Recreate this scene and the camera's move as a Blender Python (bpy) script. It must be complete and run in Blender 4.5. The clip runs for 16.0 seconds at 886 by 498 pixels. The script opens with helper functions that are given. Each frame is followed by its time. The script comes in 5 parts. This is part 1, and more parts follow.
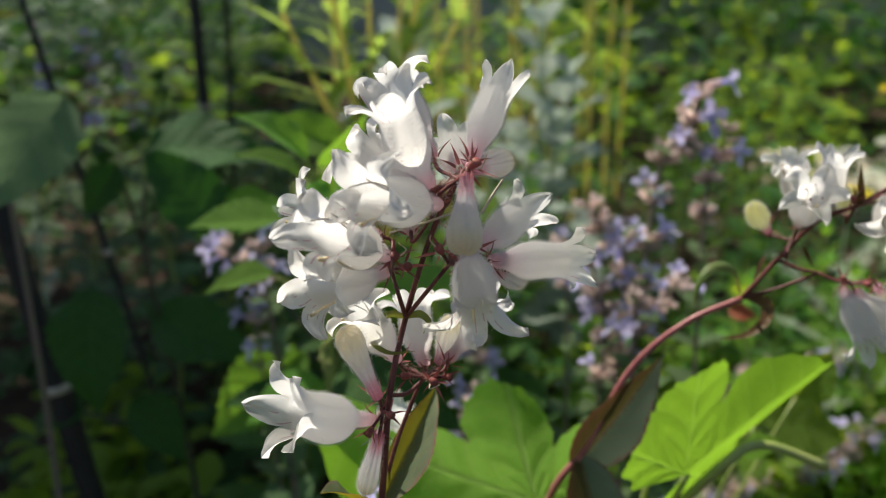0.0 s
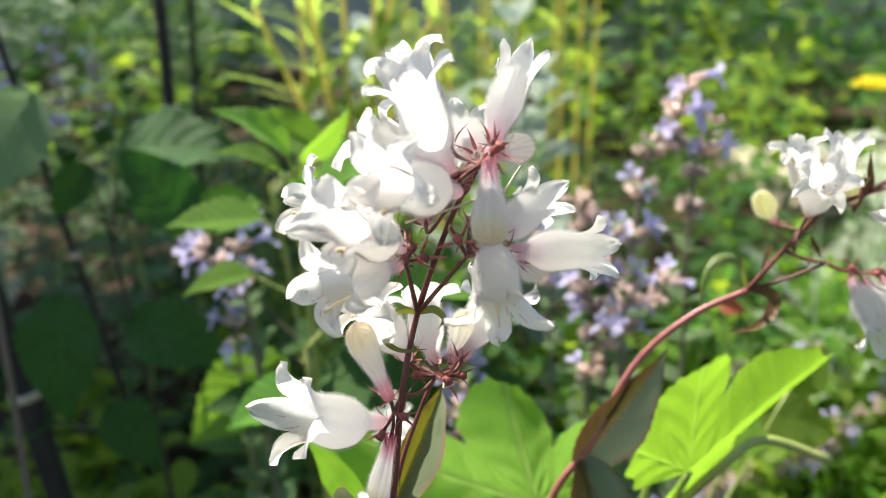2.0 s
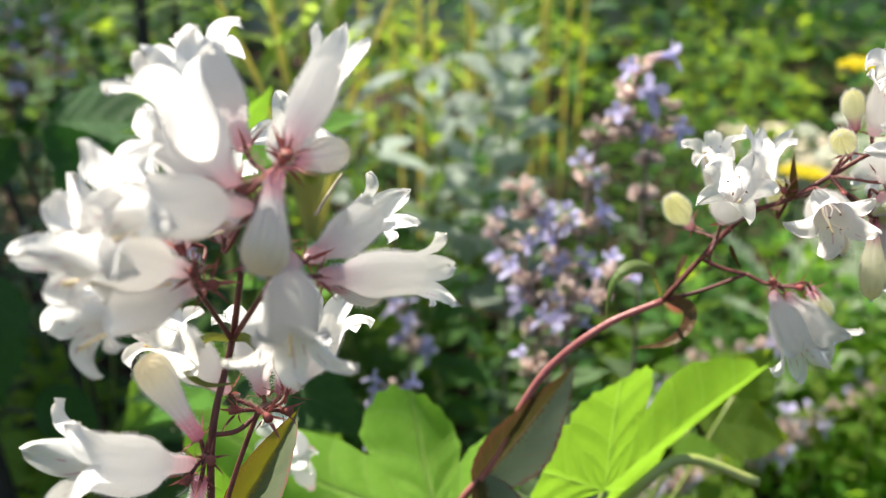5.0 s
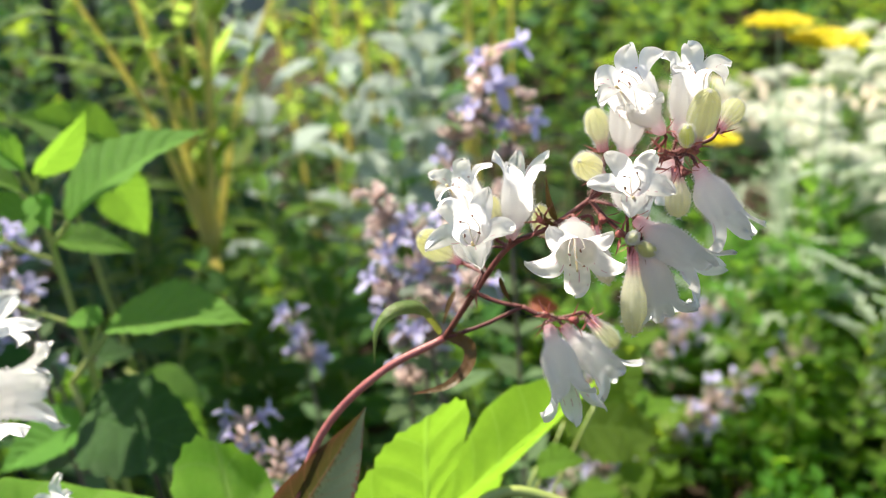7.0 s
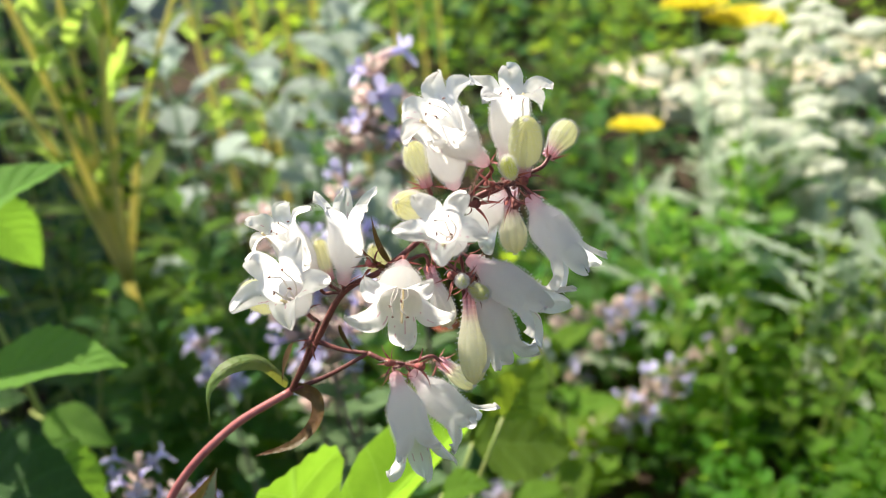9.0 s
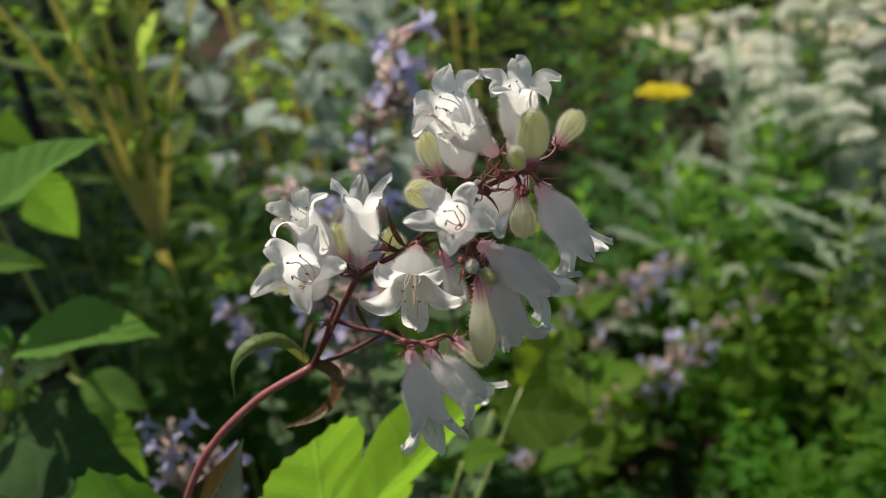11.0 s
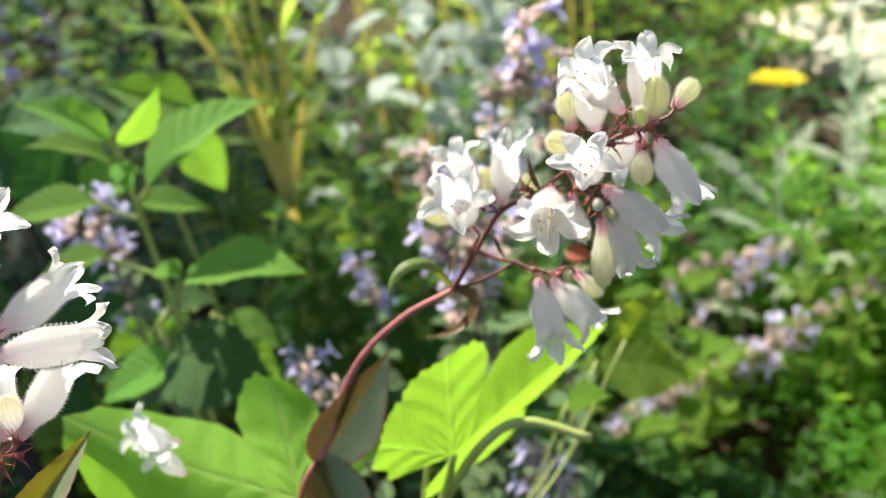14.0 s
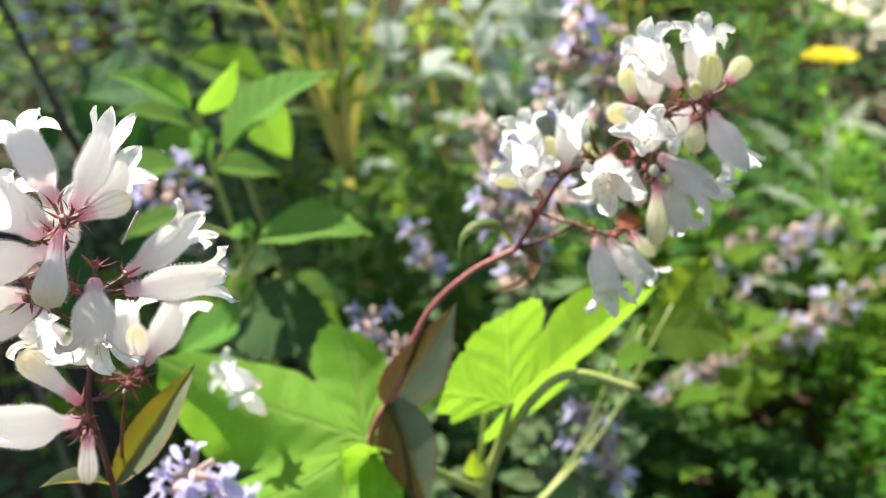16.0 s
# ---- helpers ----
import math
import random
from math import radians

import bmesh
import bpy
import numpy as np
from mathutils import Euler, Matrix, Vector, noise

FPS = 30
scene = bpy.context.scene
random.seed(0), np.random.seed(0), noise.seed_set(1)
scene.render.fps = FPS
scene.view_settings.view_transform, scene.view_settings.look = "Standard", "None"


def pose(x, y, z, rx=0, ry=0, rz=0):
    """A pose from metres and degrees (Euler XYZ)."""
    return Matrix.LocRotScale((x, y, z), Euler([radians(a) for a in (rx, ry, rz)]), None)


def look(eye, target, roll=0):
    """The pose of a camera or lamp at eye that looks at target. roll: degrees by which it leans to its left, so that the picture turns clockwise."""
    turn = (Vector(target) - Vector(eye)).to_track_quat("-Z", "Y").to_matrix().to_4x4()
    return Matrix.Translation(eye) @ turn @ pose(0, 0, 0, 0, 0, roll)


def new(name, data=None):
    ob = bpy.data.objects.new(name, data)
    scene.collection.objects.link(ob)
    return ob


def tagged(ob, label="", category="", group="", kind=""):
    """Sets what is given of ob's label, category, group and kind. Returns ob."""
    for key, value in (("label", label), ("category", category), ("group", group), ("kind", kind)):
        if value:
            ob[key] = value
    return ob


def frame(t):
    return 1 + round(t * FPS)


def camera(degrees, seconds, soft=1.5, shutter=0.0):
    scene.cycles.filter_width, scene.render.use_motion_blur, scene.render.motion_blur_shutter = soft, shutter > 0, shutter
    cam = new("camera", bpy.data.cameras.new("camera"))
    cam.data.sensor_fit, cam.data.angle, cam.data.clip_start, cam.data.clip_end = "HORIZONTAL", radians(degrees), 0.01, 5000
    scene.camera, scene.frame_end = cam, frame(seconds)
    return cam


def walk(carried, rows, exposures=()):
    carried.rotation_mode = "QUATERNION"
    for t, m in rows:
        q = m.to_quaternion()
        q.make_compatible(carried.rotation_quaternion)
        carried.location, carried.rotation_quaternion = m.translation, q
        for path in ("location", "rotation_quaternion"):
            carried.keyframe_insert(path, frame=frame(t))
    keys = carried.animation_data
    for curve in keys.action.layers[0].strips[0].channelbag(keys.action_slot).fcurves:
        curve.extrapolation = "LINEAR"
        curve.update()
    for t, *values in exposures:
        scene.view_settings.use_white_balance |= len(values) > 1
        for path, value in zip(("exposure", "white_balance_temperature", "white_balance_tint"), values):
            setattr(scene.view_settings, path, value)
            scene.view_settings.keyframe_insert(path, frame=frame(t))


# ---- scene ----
cam = camera(53.5, 16.0, 0.95)
EXPOSURES = [(0, 0.24), (0.4, 0.67), (0.8, 0.97), (1.2, 1.18), (3.2, 1.2), (5.3, 1.0), (6.5, 1.17), (8.7, 1.24), (10.8, 0.04), (11.4, 0.14), (12, 0.43), (12.6, 0.99), (13.2, 1.27), (16, 1.34)]
PATH = [
    (0, (0.035, -0.001, 0.642), (-0.121, 1.864, -0.063), -0.6),
    (0.5, (0.03, 0.004, 0.639), (-0.124, 1.869, -0.066), -0.6),
    (1, (0.025, 0.006, 0.638), (-0.124, 1.873, -0.065), -0.6),
    (1.5, (0.022, 0.007, 0.637), (-0.09, 1.876, -0.066), -0.5),
    (2, (0.023, 0.008, 0.636), (-0.056, 1.879, -0.067), -0.5),
    (2.5, (0.024, 0.008, 0.637), (-0.031, 1.878, -0.071), -0.4),
    (3, (0.027, 0.011, 0.636), (-0.012, 1.882, -0.07), -0.3),
    (3.2, (0.028, 0.014, 0.635), (-0.006, 1.885, -0.072), -0.2),
    (5.5, (0.077, 0.043, 0.635), (-0.026, 1.885, -0.136), 0.1),
    (6, (0.096, 0.045, 0.639), (0.016, 1.892, -0.123), -2.1),
    (6.5, (0.107, 0.061, 0.644), (0.08, 1.881, -0.185), -2.9),
    (7, (0.123, 0.071, 0.645), (0.093, 1.89, -0.186), -3.4),
    (7.5, (0.136, 0.081, 0.645), (0.134, 1.889, -0.209), -4.2),
    (8, (0.144, 0.088, 0.646), (0.168, 1.896, -0.21), -4.8),
    (8.5, (0.151, 0.09, 0.648), (0.208, 1.894, -0.215), -5.3),
    (8.7, (0.154, 0.093, 0.647), (0.22, 1.897, -0.212), -5.8),
    (10.8, (0.162, 0.09, 0.653), (0.159, 1.867, -0.265), -7.5),
    (11, (0.162, 0.088, 0.655), (0.139, 1.859, -0.274), -7.1),
    (11.5, (0.16, 0.078, 0.658), (0.092, 1.845, -0.275), -7.4),
    (12, (0.152, 0.068, 0.66), (0.04, 1.833, -0.274), -7.2),
    (12.5, (0.154, 0.063, 0.66), (0.007, 1.827, -0.272), -7.0),
    (13, (0.157, 0.058, 0.662), (-0.019, 1.821, -0.266), -7.1),
    (13.5, (0.158, 0.053, 0.665), (-0.054, 1.812, -0.263), -7.3),
    (14, (0.153, 0.041, 0.666), (-0.097, 1.79, -0.272), -7.5),
    (14.5, (0.152, 0.032, 0.668), (-0.139, 1.767, -0.285), -7.7),
    (15, (0.153, 0.028, 0.669), (-0.166, 1.75, -0.297), -7.7),
    (15.5, (0.152, 0.019, 0.674), (-0.184, 1.733, -0.301), -7.8),
    (16, (0.148, 0.013, 0.676), (-0.199, 1.723, -0.301), -8.0),
]
walk(cam, [(t, look(eye, target, roll)) for t, eye, target, roll in PATH], EXPOSURES)

cam.data.dof.use_dof = True
cam.data.dof.focus_distance = 0.204
cam.data.dof.aperture_fstop = 12.5

# ---- light ----
SUN_DIR = Vector((-0.42, 0.40, 0.81)).normalized()
world = bpy.data.worlds.new("sky")
scene.world = world
world.use_nodes = True
wn = world.node_tree
sky = wn.nodes.new("ShaderNodeTexSky")
sky.sky_type = "NISHITA"
sky.sun_disc = False
sky.sun_elevation = math.asin(SUN_DIR.z)
sky.sun_rotation = math.atan2(SUN_DIR.x, SUN_DIR.y)
wn.nodes["Background"].inputs["Strength"].default_value = 0.078
wn.links.new(sky.outputs["Color"], wn.nodes["Background"].inputs["Color"])
sun_data = bpy.data.lights.new("sun", "SUN")
sun_data.energy, sun_data.angle, sun_data.color = 4.7, radians(0.53), (1.0, 0.93, 0.80)
sun = new("sun", sun_data)
sun.matrix_basis = look(SUN_DIR * 20, (0, 0, 0))


# ---- materials ----
class Nodes:
    """A small node-writing helper round one material."""

    def __init__(self, name):
        self.mat = bpy.data.materials.new(name)
        self.mat.use_nodes = True
        self.tree = self.mat.node_tree
        self.tree.nodes.clear()
        self.out = self.add("ShaderNodeOutputMaterial")

    def add(self, kind):
        return self.tree.nodes.new(kind)

    def link(self, a, b):
        self.tree.links.new(a, b)

    def feed(self, socket, value):
        if isinstance(value, bpy.types.NodeSocket):
            self.link(value, socket)
        else:
            socket.default_value = value

    def math(self, op, a, b=0.0, clamp=False):
        n = self.add("ShaderNodeMath")
        n.operation, n.use_clamp = op, clamp
        self.feed(n.inputs[0], a)
        self.feed(n.inputs[1], b)
        return n.outputs[0]

    def mix(self, fac, a, b, blend="MIX"):
        n = self.add("ShaderNodeMix")
        n.data_type, n.blend_type = "RGBA", blend
        self.feed(n.inputs[0], fac)
        self.feed(n.inputs[6], a if isinstance(a, bpy.types.NodeSocket) else (*a, 1))
        self.feed(n.inputs[7], b if isinstance(b, bpy.types.NodeSocket) else (*b, 1))
        return n.outputs[2]

    def noise(self, scale, detail=3.0, coords=None):
        n = self.add("ShaderNodeTexNoise")
        n.inputs["Scale"].default_value = scale
        n.inputs["Detail"].default_value = detail
        if coords is None:
            coords = self.add("ShaderNodeTexCoord").outputs["Object"]
        self.link(coords, n.inputs["Vector"])
        return n.outputs["Fac"]

    def ramp(self, fac, stops):
        n = self.add("ShaderNodeValToRGB")
        while len(n.color_ramp.elements) < len(stops):
            n.color_ramp.elements.new(0.5)
        for e, (at, c) in zip(n.color_ramp.elements, stops):
            e.position, e.color = at, (*c, 1)
        self.feed(n.inputs[0], fac)
        return n.outputs["Color"]

    def uv(self):
        sep = self.add("ShaderNodeSeparateXYZ")
        self.link(self.add("ShaderNodeTexCoord").outputs["UV"], sep.inputs[0])
        return sep.outputs[0], sep.outputs[1]

    def random(self):
        return self.add("ShaderNodeObjectInfo").outputs["Random"]

    def bump(self, height, strength, distance):
        n = self.add("ShaderNodeBump")
        n.inputs["Strength"].default_value = strength
        n.inputs["Distance"].default_value = distance
        self.link(height, n.inputs["Height"])
        return n.outputs["Normal"]

    def surface(self, color, rough=0.5, normal=None, thin=0.0, thin_color=None, specular=0.5, metallic=0.0, even=False):
        p = self.add("ShaderNodeBsdfPrincipled")
        self.feed(p.inputs["Base Color"], color if isinstance(color, bpy.types.NodeSocket) else (*color, 1))
        self.feed(p.inputs["Roughness"], rough)
        p.inputs["Specular IOR Level"].default_value = specular
        p.inputs["Metallic"].default_value = metallic
        if normal:
            self.link(normal, p.inputs["Normal"])
        if thin:
            t = self.add("ShaderNodeBsdfTranslucent")
            c = thin_color or color
            self.feed(t.inputs["Color"], c if isinstance(c, bpy.types.NodeSocket) else (*c, 1))
            if normal and not even:
                self.link(normal, t.inputs["Normal"])
            m = self.add("ShaderNodeMixShader")
            m.inputs[0].default_value = thin
            self.link(p.outputs[0], m.inputs[1])
            self.link(t.outputs[0], m.inputs[2])
            self.link(m.outputs[0], self.out.inputs["Surface"])
        else:
            self.link(p.outputs[0], self.out.inputs["Surface"])
        return self.mat


def petal_material():
    n = Nodes("white_petal")
    u, v = n.uv()
    ramp = n.ramp(v, [(0.0, (0.82, 0.42, 0.50)), (0.11, (0.86, 0.62, 0.69)), (0.18, (0.82, 0.72, 0.76)), (0.25, (0.83, 0.80, 0.80)), (0.34, (0.83, 0.82, 0.795))])
    wob = n.math("MULTIPLY", n.noise(300, 2), 0.02)
    lines = n.math("ABSOLUTE", n.math("SUBTRACT", n.math("FRACT", n.math("ADD", n.math("MULTIPLY", u, 15.0), wob)), 0.5))
    thin_line = n.math("LESS_THAN", lines, 0.07)
    lower = n.math("LESS_THAN", n.math("ABSOLUTE", n.math("SUBTRACT", u, 0.75)), 0.19)
    span = n.math("MULTIPLY", n.math("GREATER_THAN", v, 0.6), n.math("LESS_THAN", v, 0.78))
    guide = n.math("MULTIPLY", n.math("MULTIPLY", thin_line, lower), n.math("MULTIPLY", span, n.math("GREATER_THAN", n.noise(420, 1), 0.5)))
    col = n.mix(n.math("MULTIPLY", guide, 0.75), ramp, (0.55, 0.16, 0.30))
    blotch = n.math("MULTIPLY", n.math("GREATER_THAN", n.noise(170, 3), 0.70), 0.25)
    col = n.mix(blotch, col, (0.72, 0.66, 0.52))
    ridge = n.math("SINE", n.math("MULTIPLY", u, 6.2832 * 20))
    h = n.math("ADD", n.math("MULTIPLY", ridge, 0.16), n.math("ADD", n.noise(1400, 3), n.math("MULTIPLY", n.noise(240, 2), 1.4)))
    return n.surface(col, 0.38, n.bump(h, 0.42, 0.0004), 0.76, n.mix(0.45, col, (0.97, 0.94, 0.90)), 0.35, even=True)


def bud_material(name, pale):
    n = Nodes(name)
    u, v = n.uv()
    tip = [(0.36, (0.90, 0.87, 0.88)), (0.74, (0.92, 0.90, 0.84)), (0.86, (0.92, 0.87, 0.70)), (1.0, (0.86, 0.76, 0.54))] if pale else [(0.36, (0.88, 0.86, 0.74)), (0.70, (0.88, 0.87, 0.64)), (1.0, (0.84, 0.80, 0.46))]
    col = n.ramp(v, [(0.0, (0.72, 0.36, 0.44)), (0.24, (0.82, 0.57, 0.63)), *tip])
    col = n.mix(n.math("ADD", n.math("MULTIPLY", n.random(), 0.05 if pale else 0.4), 0.0 if pale else 0.1), col, n.mix(n.math("GREATER_THAN", v, 0.2), col, (0.80, 0.82, 0.42)))
    h = n.math("ADD", n.math("MULTIPLY", n.noise(700, 3), 2.5), n.math("SINE", n.math("MULTIPLY", u, 62.8)))
    return n.surface(col, 0.5, n.bump(h, 0.5, 0.0003), 0.74, None, 0.35)


def plain_material(name, a, b, scale, rough=0.5, thin=0.0, bump=0.3, depth=0.0005, specular=0.4, spread=0.0):
    n = Nodes(name)
    col = n.mix(n.ramp(n.noise(scale, 4), [(0.3, (0, 0, 0)), (0.7, (1, 1, 1))]), a, b)
    if spread:
        hsv = n.add("ShaderNodeHueSaturation")
        n.feed(hsv.inputs["Value"], n.math("ADD", n.math("MULTIPLY", n.random(), spread), 1 - spread / 2))
        n.link(col, hsv.inputs["Color"])
        col = hsv.outputs[0]
    return n.surface(col, rough, n.bump(n.noise(scale * 4, 3), bump, depth), thin, None, specular)


def leaf_material(name, a, b, vein, thin=0.4, rough=0.45, pairs=9.0, scale=60.0, radial=False, glow=None, specular=0.45, quilt=-0.45):
    n = Nodes(name)
    u, v = n.uv()
    across = n.math("ABSOLUTE", n.math("SUBTRACT", v, 0.5))
    if radial:
        side = n.math("ABSOLUTE", n.math("SUBTRACT", n.math("FRACT", n.math("MULTIPLY", u, 5.0)), 0.5))
        near = n.math("MULTIPLY", side, n.math("ADD", v, 0.02))
        main = n.math("SUBTRACT", 1.0, n.math("MULTIPLY", near, 55.0), clamp=True)
        wave = n.math("SINE", n.math("ADD", n.math("MULTIPLY", v, 34.0), n.math("MULTIPLY", side, -16.0)))
        fine = n.math("MULTIPLY", n.math("GREATER_THAN", wave, 0.965), 0.5)
    else:
        main = n.math("SUBTRACT", 1.0, n.math("MULTIPLY", across, 40.0), clamp=True)
        wave = n.math("SINE", n.math("MULTIPLY", n.math("SUBTRACT", u, n.math("MULTIPLY", across, 0.45)), 6.2832 * pairs))
        fine = n.math("MULTIPLY", n.math("GREATER_THAN", wave, 0.92), 0.6)
    lines = n.math("MAXIMUM", main, fine)
    base = n.mix(n.ramp(n.noise(scale, 4), [(0.32, (0, 0, 0)), (0.68, (1, 1, 1))]), a, b)
    hsv = n.add("ShaderNodeHueSaturation")
    n.feed(hsv.inputs["Value"], n.math("ADD", n.math("MULTIPLY", n.random(), 0.5), 0.75))
    n.feed(hsv.inputs["Hue"], n.math("ADD", n.math("MULTIPLY", n.random(), 0.03), 0.485))
    n.link(base, hsv.inputs["Color"])
    col = n.mix(n.math("MULTIPLY", lines, 0.55), hsv.outputs[0], vein)
    spots = n.math("MULTIPLY", n.math("GREATER_THAN", n.noise(scale * 3, 2), 0.72), 0.5)
    col = n.mix(spots, col, (0.16, 0.13, 0.05))
    h = n.math("ADD", n.math("MULTIPLY", lines, -1.0), n.math("ADD", n.math("MULTIPLY", n.noise(scale * 8, 3), 0.8), n.math("MULTIPLY", wave, quilt)))
    through_col = n.mix(0.75, col, glow) if glow else col
    return n.surface(col, rough, n.bump(h, 0.7, 0.0012), thin, through_col, specular)


def flushed_material(name, fresh):
    """Beardtongue leaf: grey-green, flushed maroon over one half and along its edge; fresh puts sunlit yellow into the
    colour.
    """
    n = Nodes(name)
    u, v = n.uv()
    half = n.math("ADD", v, n.math("MULTIPLY", n.math("SUBTRACT", n.noise(70, 3), 0.5), 0.35))
    # sun through one half and sky on the other are put into the ramp
    col = n.ramp(half, [(0.02, (0.24, 0.09, 0.03) if fresh else (0.15, 0.065, 0.03)), (0.14, (0.26, 0.20, 0.02) if fresh else (0.095, 0.062, 0.02)), (0.48, (0.28, 0.26, 0.02) if fresh else (0.095, 0.088, 0.022)), (0.56, (0.10, 0.14, 0.065) if fresh else (0.17, 0.21, 0.12)), (0.94, (0.14, 0.18, 0.10) if fresh else (0.22, 0.26, 0.16)), (1.0, (0.26, 0.11, 0.08))])
    across = n.math("ABSOLUTE", n.math("SUBTRACT", v, 0.5))
    rib = n.math("SUBTRACT", 1.0, n.math("MULTIPLY", across, 34.0), clamp=True)
    wave = n.math("SINE", n.math("MULTIPLY", n.math("SUBTRACT", u, n.math("MULTIPLY", across, 0.5)), 56.0))
    lines = n.math("MAXIMUM", rib, n.math("MULTIPLY", n.math("GREATER_THAN", wave, 0.95), 0.4))
    col = n.mix(n.math("MULTIPLY", lines, 0.6), col, (0.30, 0.14, 0.08))
    h = n.math("SUBTRACT", n.math("MULTIPLY", n.noise(420, 3), 0.6), lines)
    return n.surface(col, 0.55, n.bump(h, 0.45, 0.0006), 0.3, n.mix(0.5, col, (0.62, 0.56, 0.02)) if fresh else col, 0.2)


PETAL = petal_material()
BUD = bud_material("bud_skin", False)
PALE_BUD = bud_material("pale_bud_skin", True)
YOUNG_BUD = plain_material("young_bud_skin", (0.64, 0.68, 0.18), (0.74, 0.75, 0.28), 300, 0.5, 0.5)
SEPAL = plain_material("sepal_skin", (0.42, 0.10, 0.11), (0.30, 0.13, 0.08), 400, 0.5, 0.25, spread=0.6)
STEM_RED = plain_material("red_stem", (0.11, 0.032, 0.03), (0.22, 0.075, 0.06), 260, 0.5, spread=0.3)
STEM_PINK = plain_material("pink_stem", (0.44, 0.16, 0.14), (0.34, 0.10, 0.095), 160, 0.36)
FILAMENT = plain_material("filament_skin", (0.82, 0.80, 0.74), (0.80, 0.72, 0.66), 300, 0.5, 0.3)
STRAW = plain_material("dry_straw", (0.62, 0.55, 0.42), (0.5, 0.42, 0.3), 300, 0.6)
ANTHER = plain_material("anther_skin", (0.20, 0.08, 0.06), (0.32, 0.17, 0.12), 500, 0.6)
BEARD = plain_material("yellow_beard", (0.82, 0.66, 0.34), (0.86, 0.76, 0.52), 500, 0.6, 0.2)
HAIR = plain_material("hair_skin", (0.9, 0.89, 0.87), (0.86, 0.84, 0.82), 300, 0.35, 0.45)
STEM_HAIR = plain_material("stem_hair", (0.62, 0.36, 0.34), (0.7, 0.5, 0.45), 300, 0.4, 0.4)
BRACT = leaf_material("bract_leaf", (0.12, 0.11, 0.03), (0.15, 0.05, 0.03), (0.2, 0.1, 0.05), 0.3, 0.4, 8, 70, glow=(0.34, 0.20, 0.03), specular=0.3, quilt=0.0)
GREEN_BRACT = leaf_material("green_bract", (0.12, 0.19, 0.05), (0.15, 0.16, 0.05), (0.2, 0.2, 0.08), 0.35, 0.45, 8, 70, glow=(0.34, 0.34, 0.03), specular=0.3, quilt=0.0)
# sunlit copy of the flushed leaf, its backlit yellow held in the colour
OLIVE = flushed_material("sunlit_flushed_leaf", True)
MAROON = flushed_material("maroon_flushed_leaf", False)
LIME = leaf_material("lime_leaf", (0.21, 0.43, 0.045), (0.28, 0.50, 0.06), (0.42, 0.58, 0.16), 0.58, 0.5, 6, 30, True, glow=(0.40, 0.74, 0.04), specular=0.2)
LIME_STEM = plain_material("lime_stem", (0.30, 0.40, 0.10), (0.42, 0.44, 0.14), 90, 0.42, 0.1)
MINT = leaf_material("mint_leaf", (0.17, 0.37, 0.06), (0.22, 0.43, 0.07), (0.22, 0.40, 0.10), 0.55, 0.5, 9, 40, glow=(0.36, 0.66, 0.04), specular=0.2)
# deep leaf green, with some of the bed's shade put into the colour
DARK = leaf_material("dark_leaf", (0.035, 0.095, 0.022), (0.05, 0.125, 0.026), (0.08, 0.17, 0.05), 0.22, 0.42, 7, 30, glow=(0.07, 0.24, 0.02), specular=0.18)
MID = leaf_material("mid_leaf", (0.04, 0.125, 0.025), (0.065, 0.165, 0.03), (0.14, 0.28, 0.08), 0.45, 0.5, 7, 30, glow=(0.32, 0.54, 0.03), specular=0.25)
NEPETA_LEAF = leaf_material("catmint_leaf", (0.19, 0.31, 0.13), (0.25, 0.37, 0.17), (0.32, 0.42, 0.22), 0.5, 0.6, 6, 60, specular=0.2)
NEPETA_STEM = plain_material("catmint_stem", (0.17, 0.17, 0.10), (0.22, 0.15, 0.14), 120, 0.6)
NEPETA_CALYX = plain_material("catmint_calyx", (0.76, 0.63, 0.55), (0.68, 0.54, 0.51), 160, 0.6, 0.55, spread=0.6)
NEPETA_FLOWER = plain_material("catmint_flower", (0.56, 0.52, 0.82), (0.70, 0.65, 0.88), 200, 0.5, 0.55, spread=0.5)
DARK_STEM = plain_material("dark_stem", (0.05, 0.06, 0.03), (0.08, 0.06, 0.04), 120, 0.6)
SILVER = leaf_material("silver_leaf", (0.40, 0.49, 0.40), (0.50, 0.58, 0.49), (0.6, 0.64, 0.52), 0.5, 0.32, 7, 30, specular=0.6)
LILY = leaf_material("lily_leaf", (0.22, 0.36, 0.08), (0.34, 0.42, 0.10), (0.48, 0.46, 0.14), 0.68, 0.28, 1, 30, glow=(0.48, 0.66, 0.10), specular=0.3)
LILY_STEM = plain_material("lily_stem", (0.86, 0.76, 0.32), (0.74, 0.70, 0.28), 60, 0.35, 0.65)
FRESH = leaf_material("fresh_leaf", (0.11, 0.22, 0.024), (0.15, 0.28, 0.03), (0.28, 0.42, 0.1), 0.55, 0.55, 6, 40, glow=(0.56, 0.74, 0.04), specular=0.2)
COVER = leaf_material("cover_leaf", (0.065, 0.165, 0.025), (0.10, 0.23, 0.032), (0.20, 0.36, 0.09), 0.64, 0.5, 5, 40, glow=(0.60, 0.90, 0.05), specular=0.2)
# darker copy of the cover leaf; part shade is put into its colour
SHADED_COVER = leaf_material("shaded_cover_leaf", (0.035, 0.10, 0.022), (0.055, 0.14, 0.026), (0.12, 0.24, 0.06), 0.35, 0.5, 5, 40, glow=(0.22, 0.40, 0.03), specular=0.2)
YARROW_WHITE = plain_material("white_floret", (0.84, 0.85, 0.76), (0.76, 0.78, 0.62), 60, 0.6, 0.5)
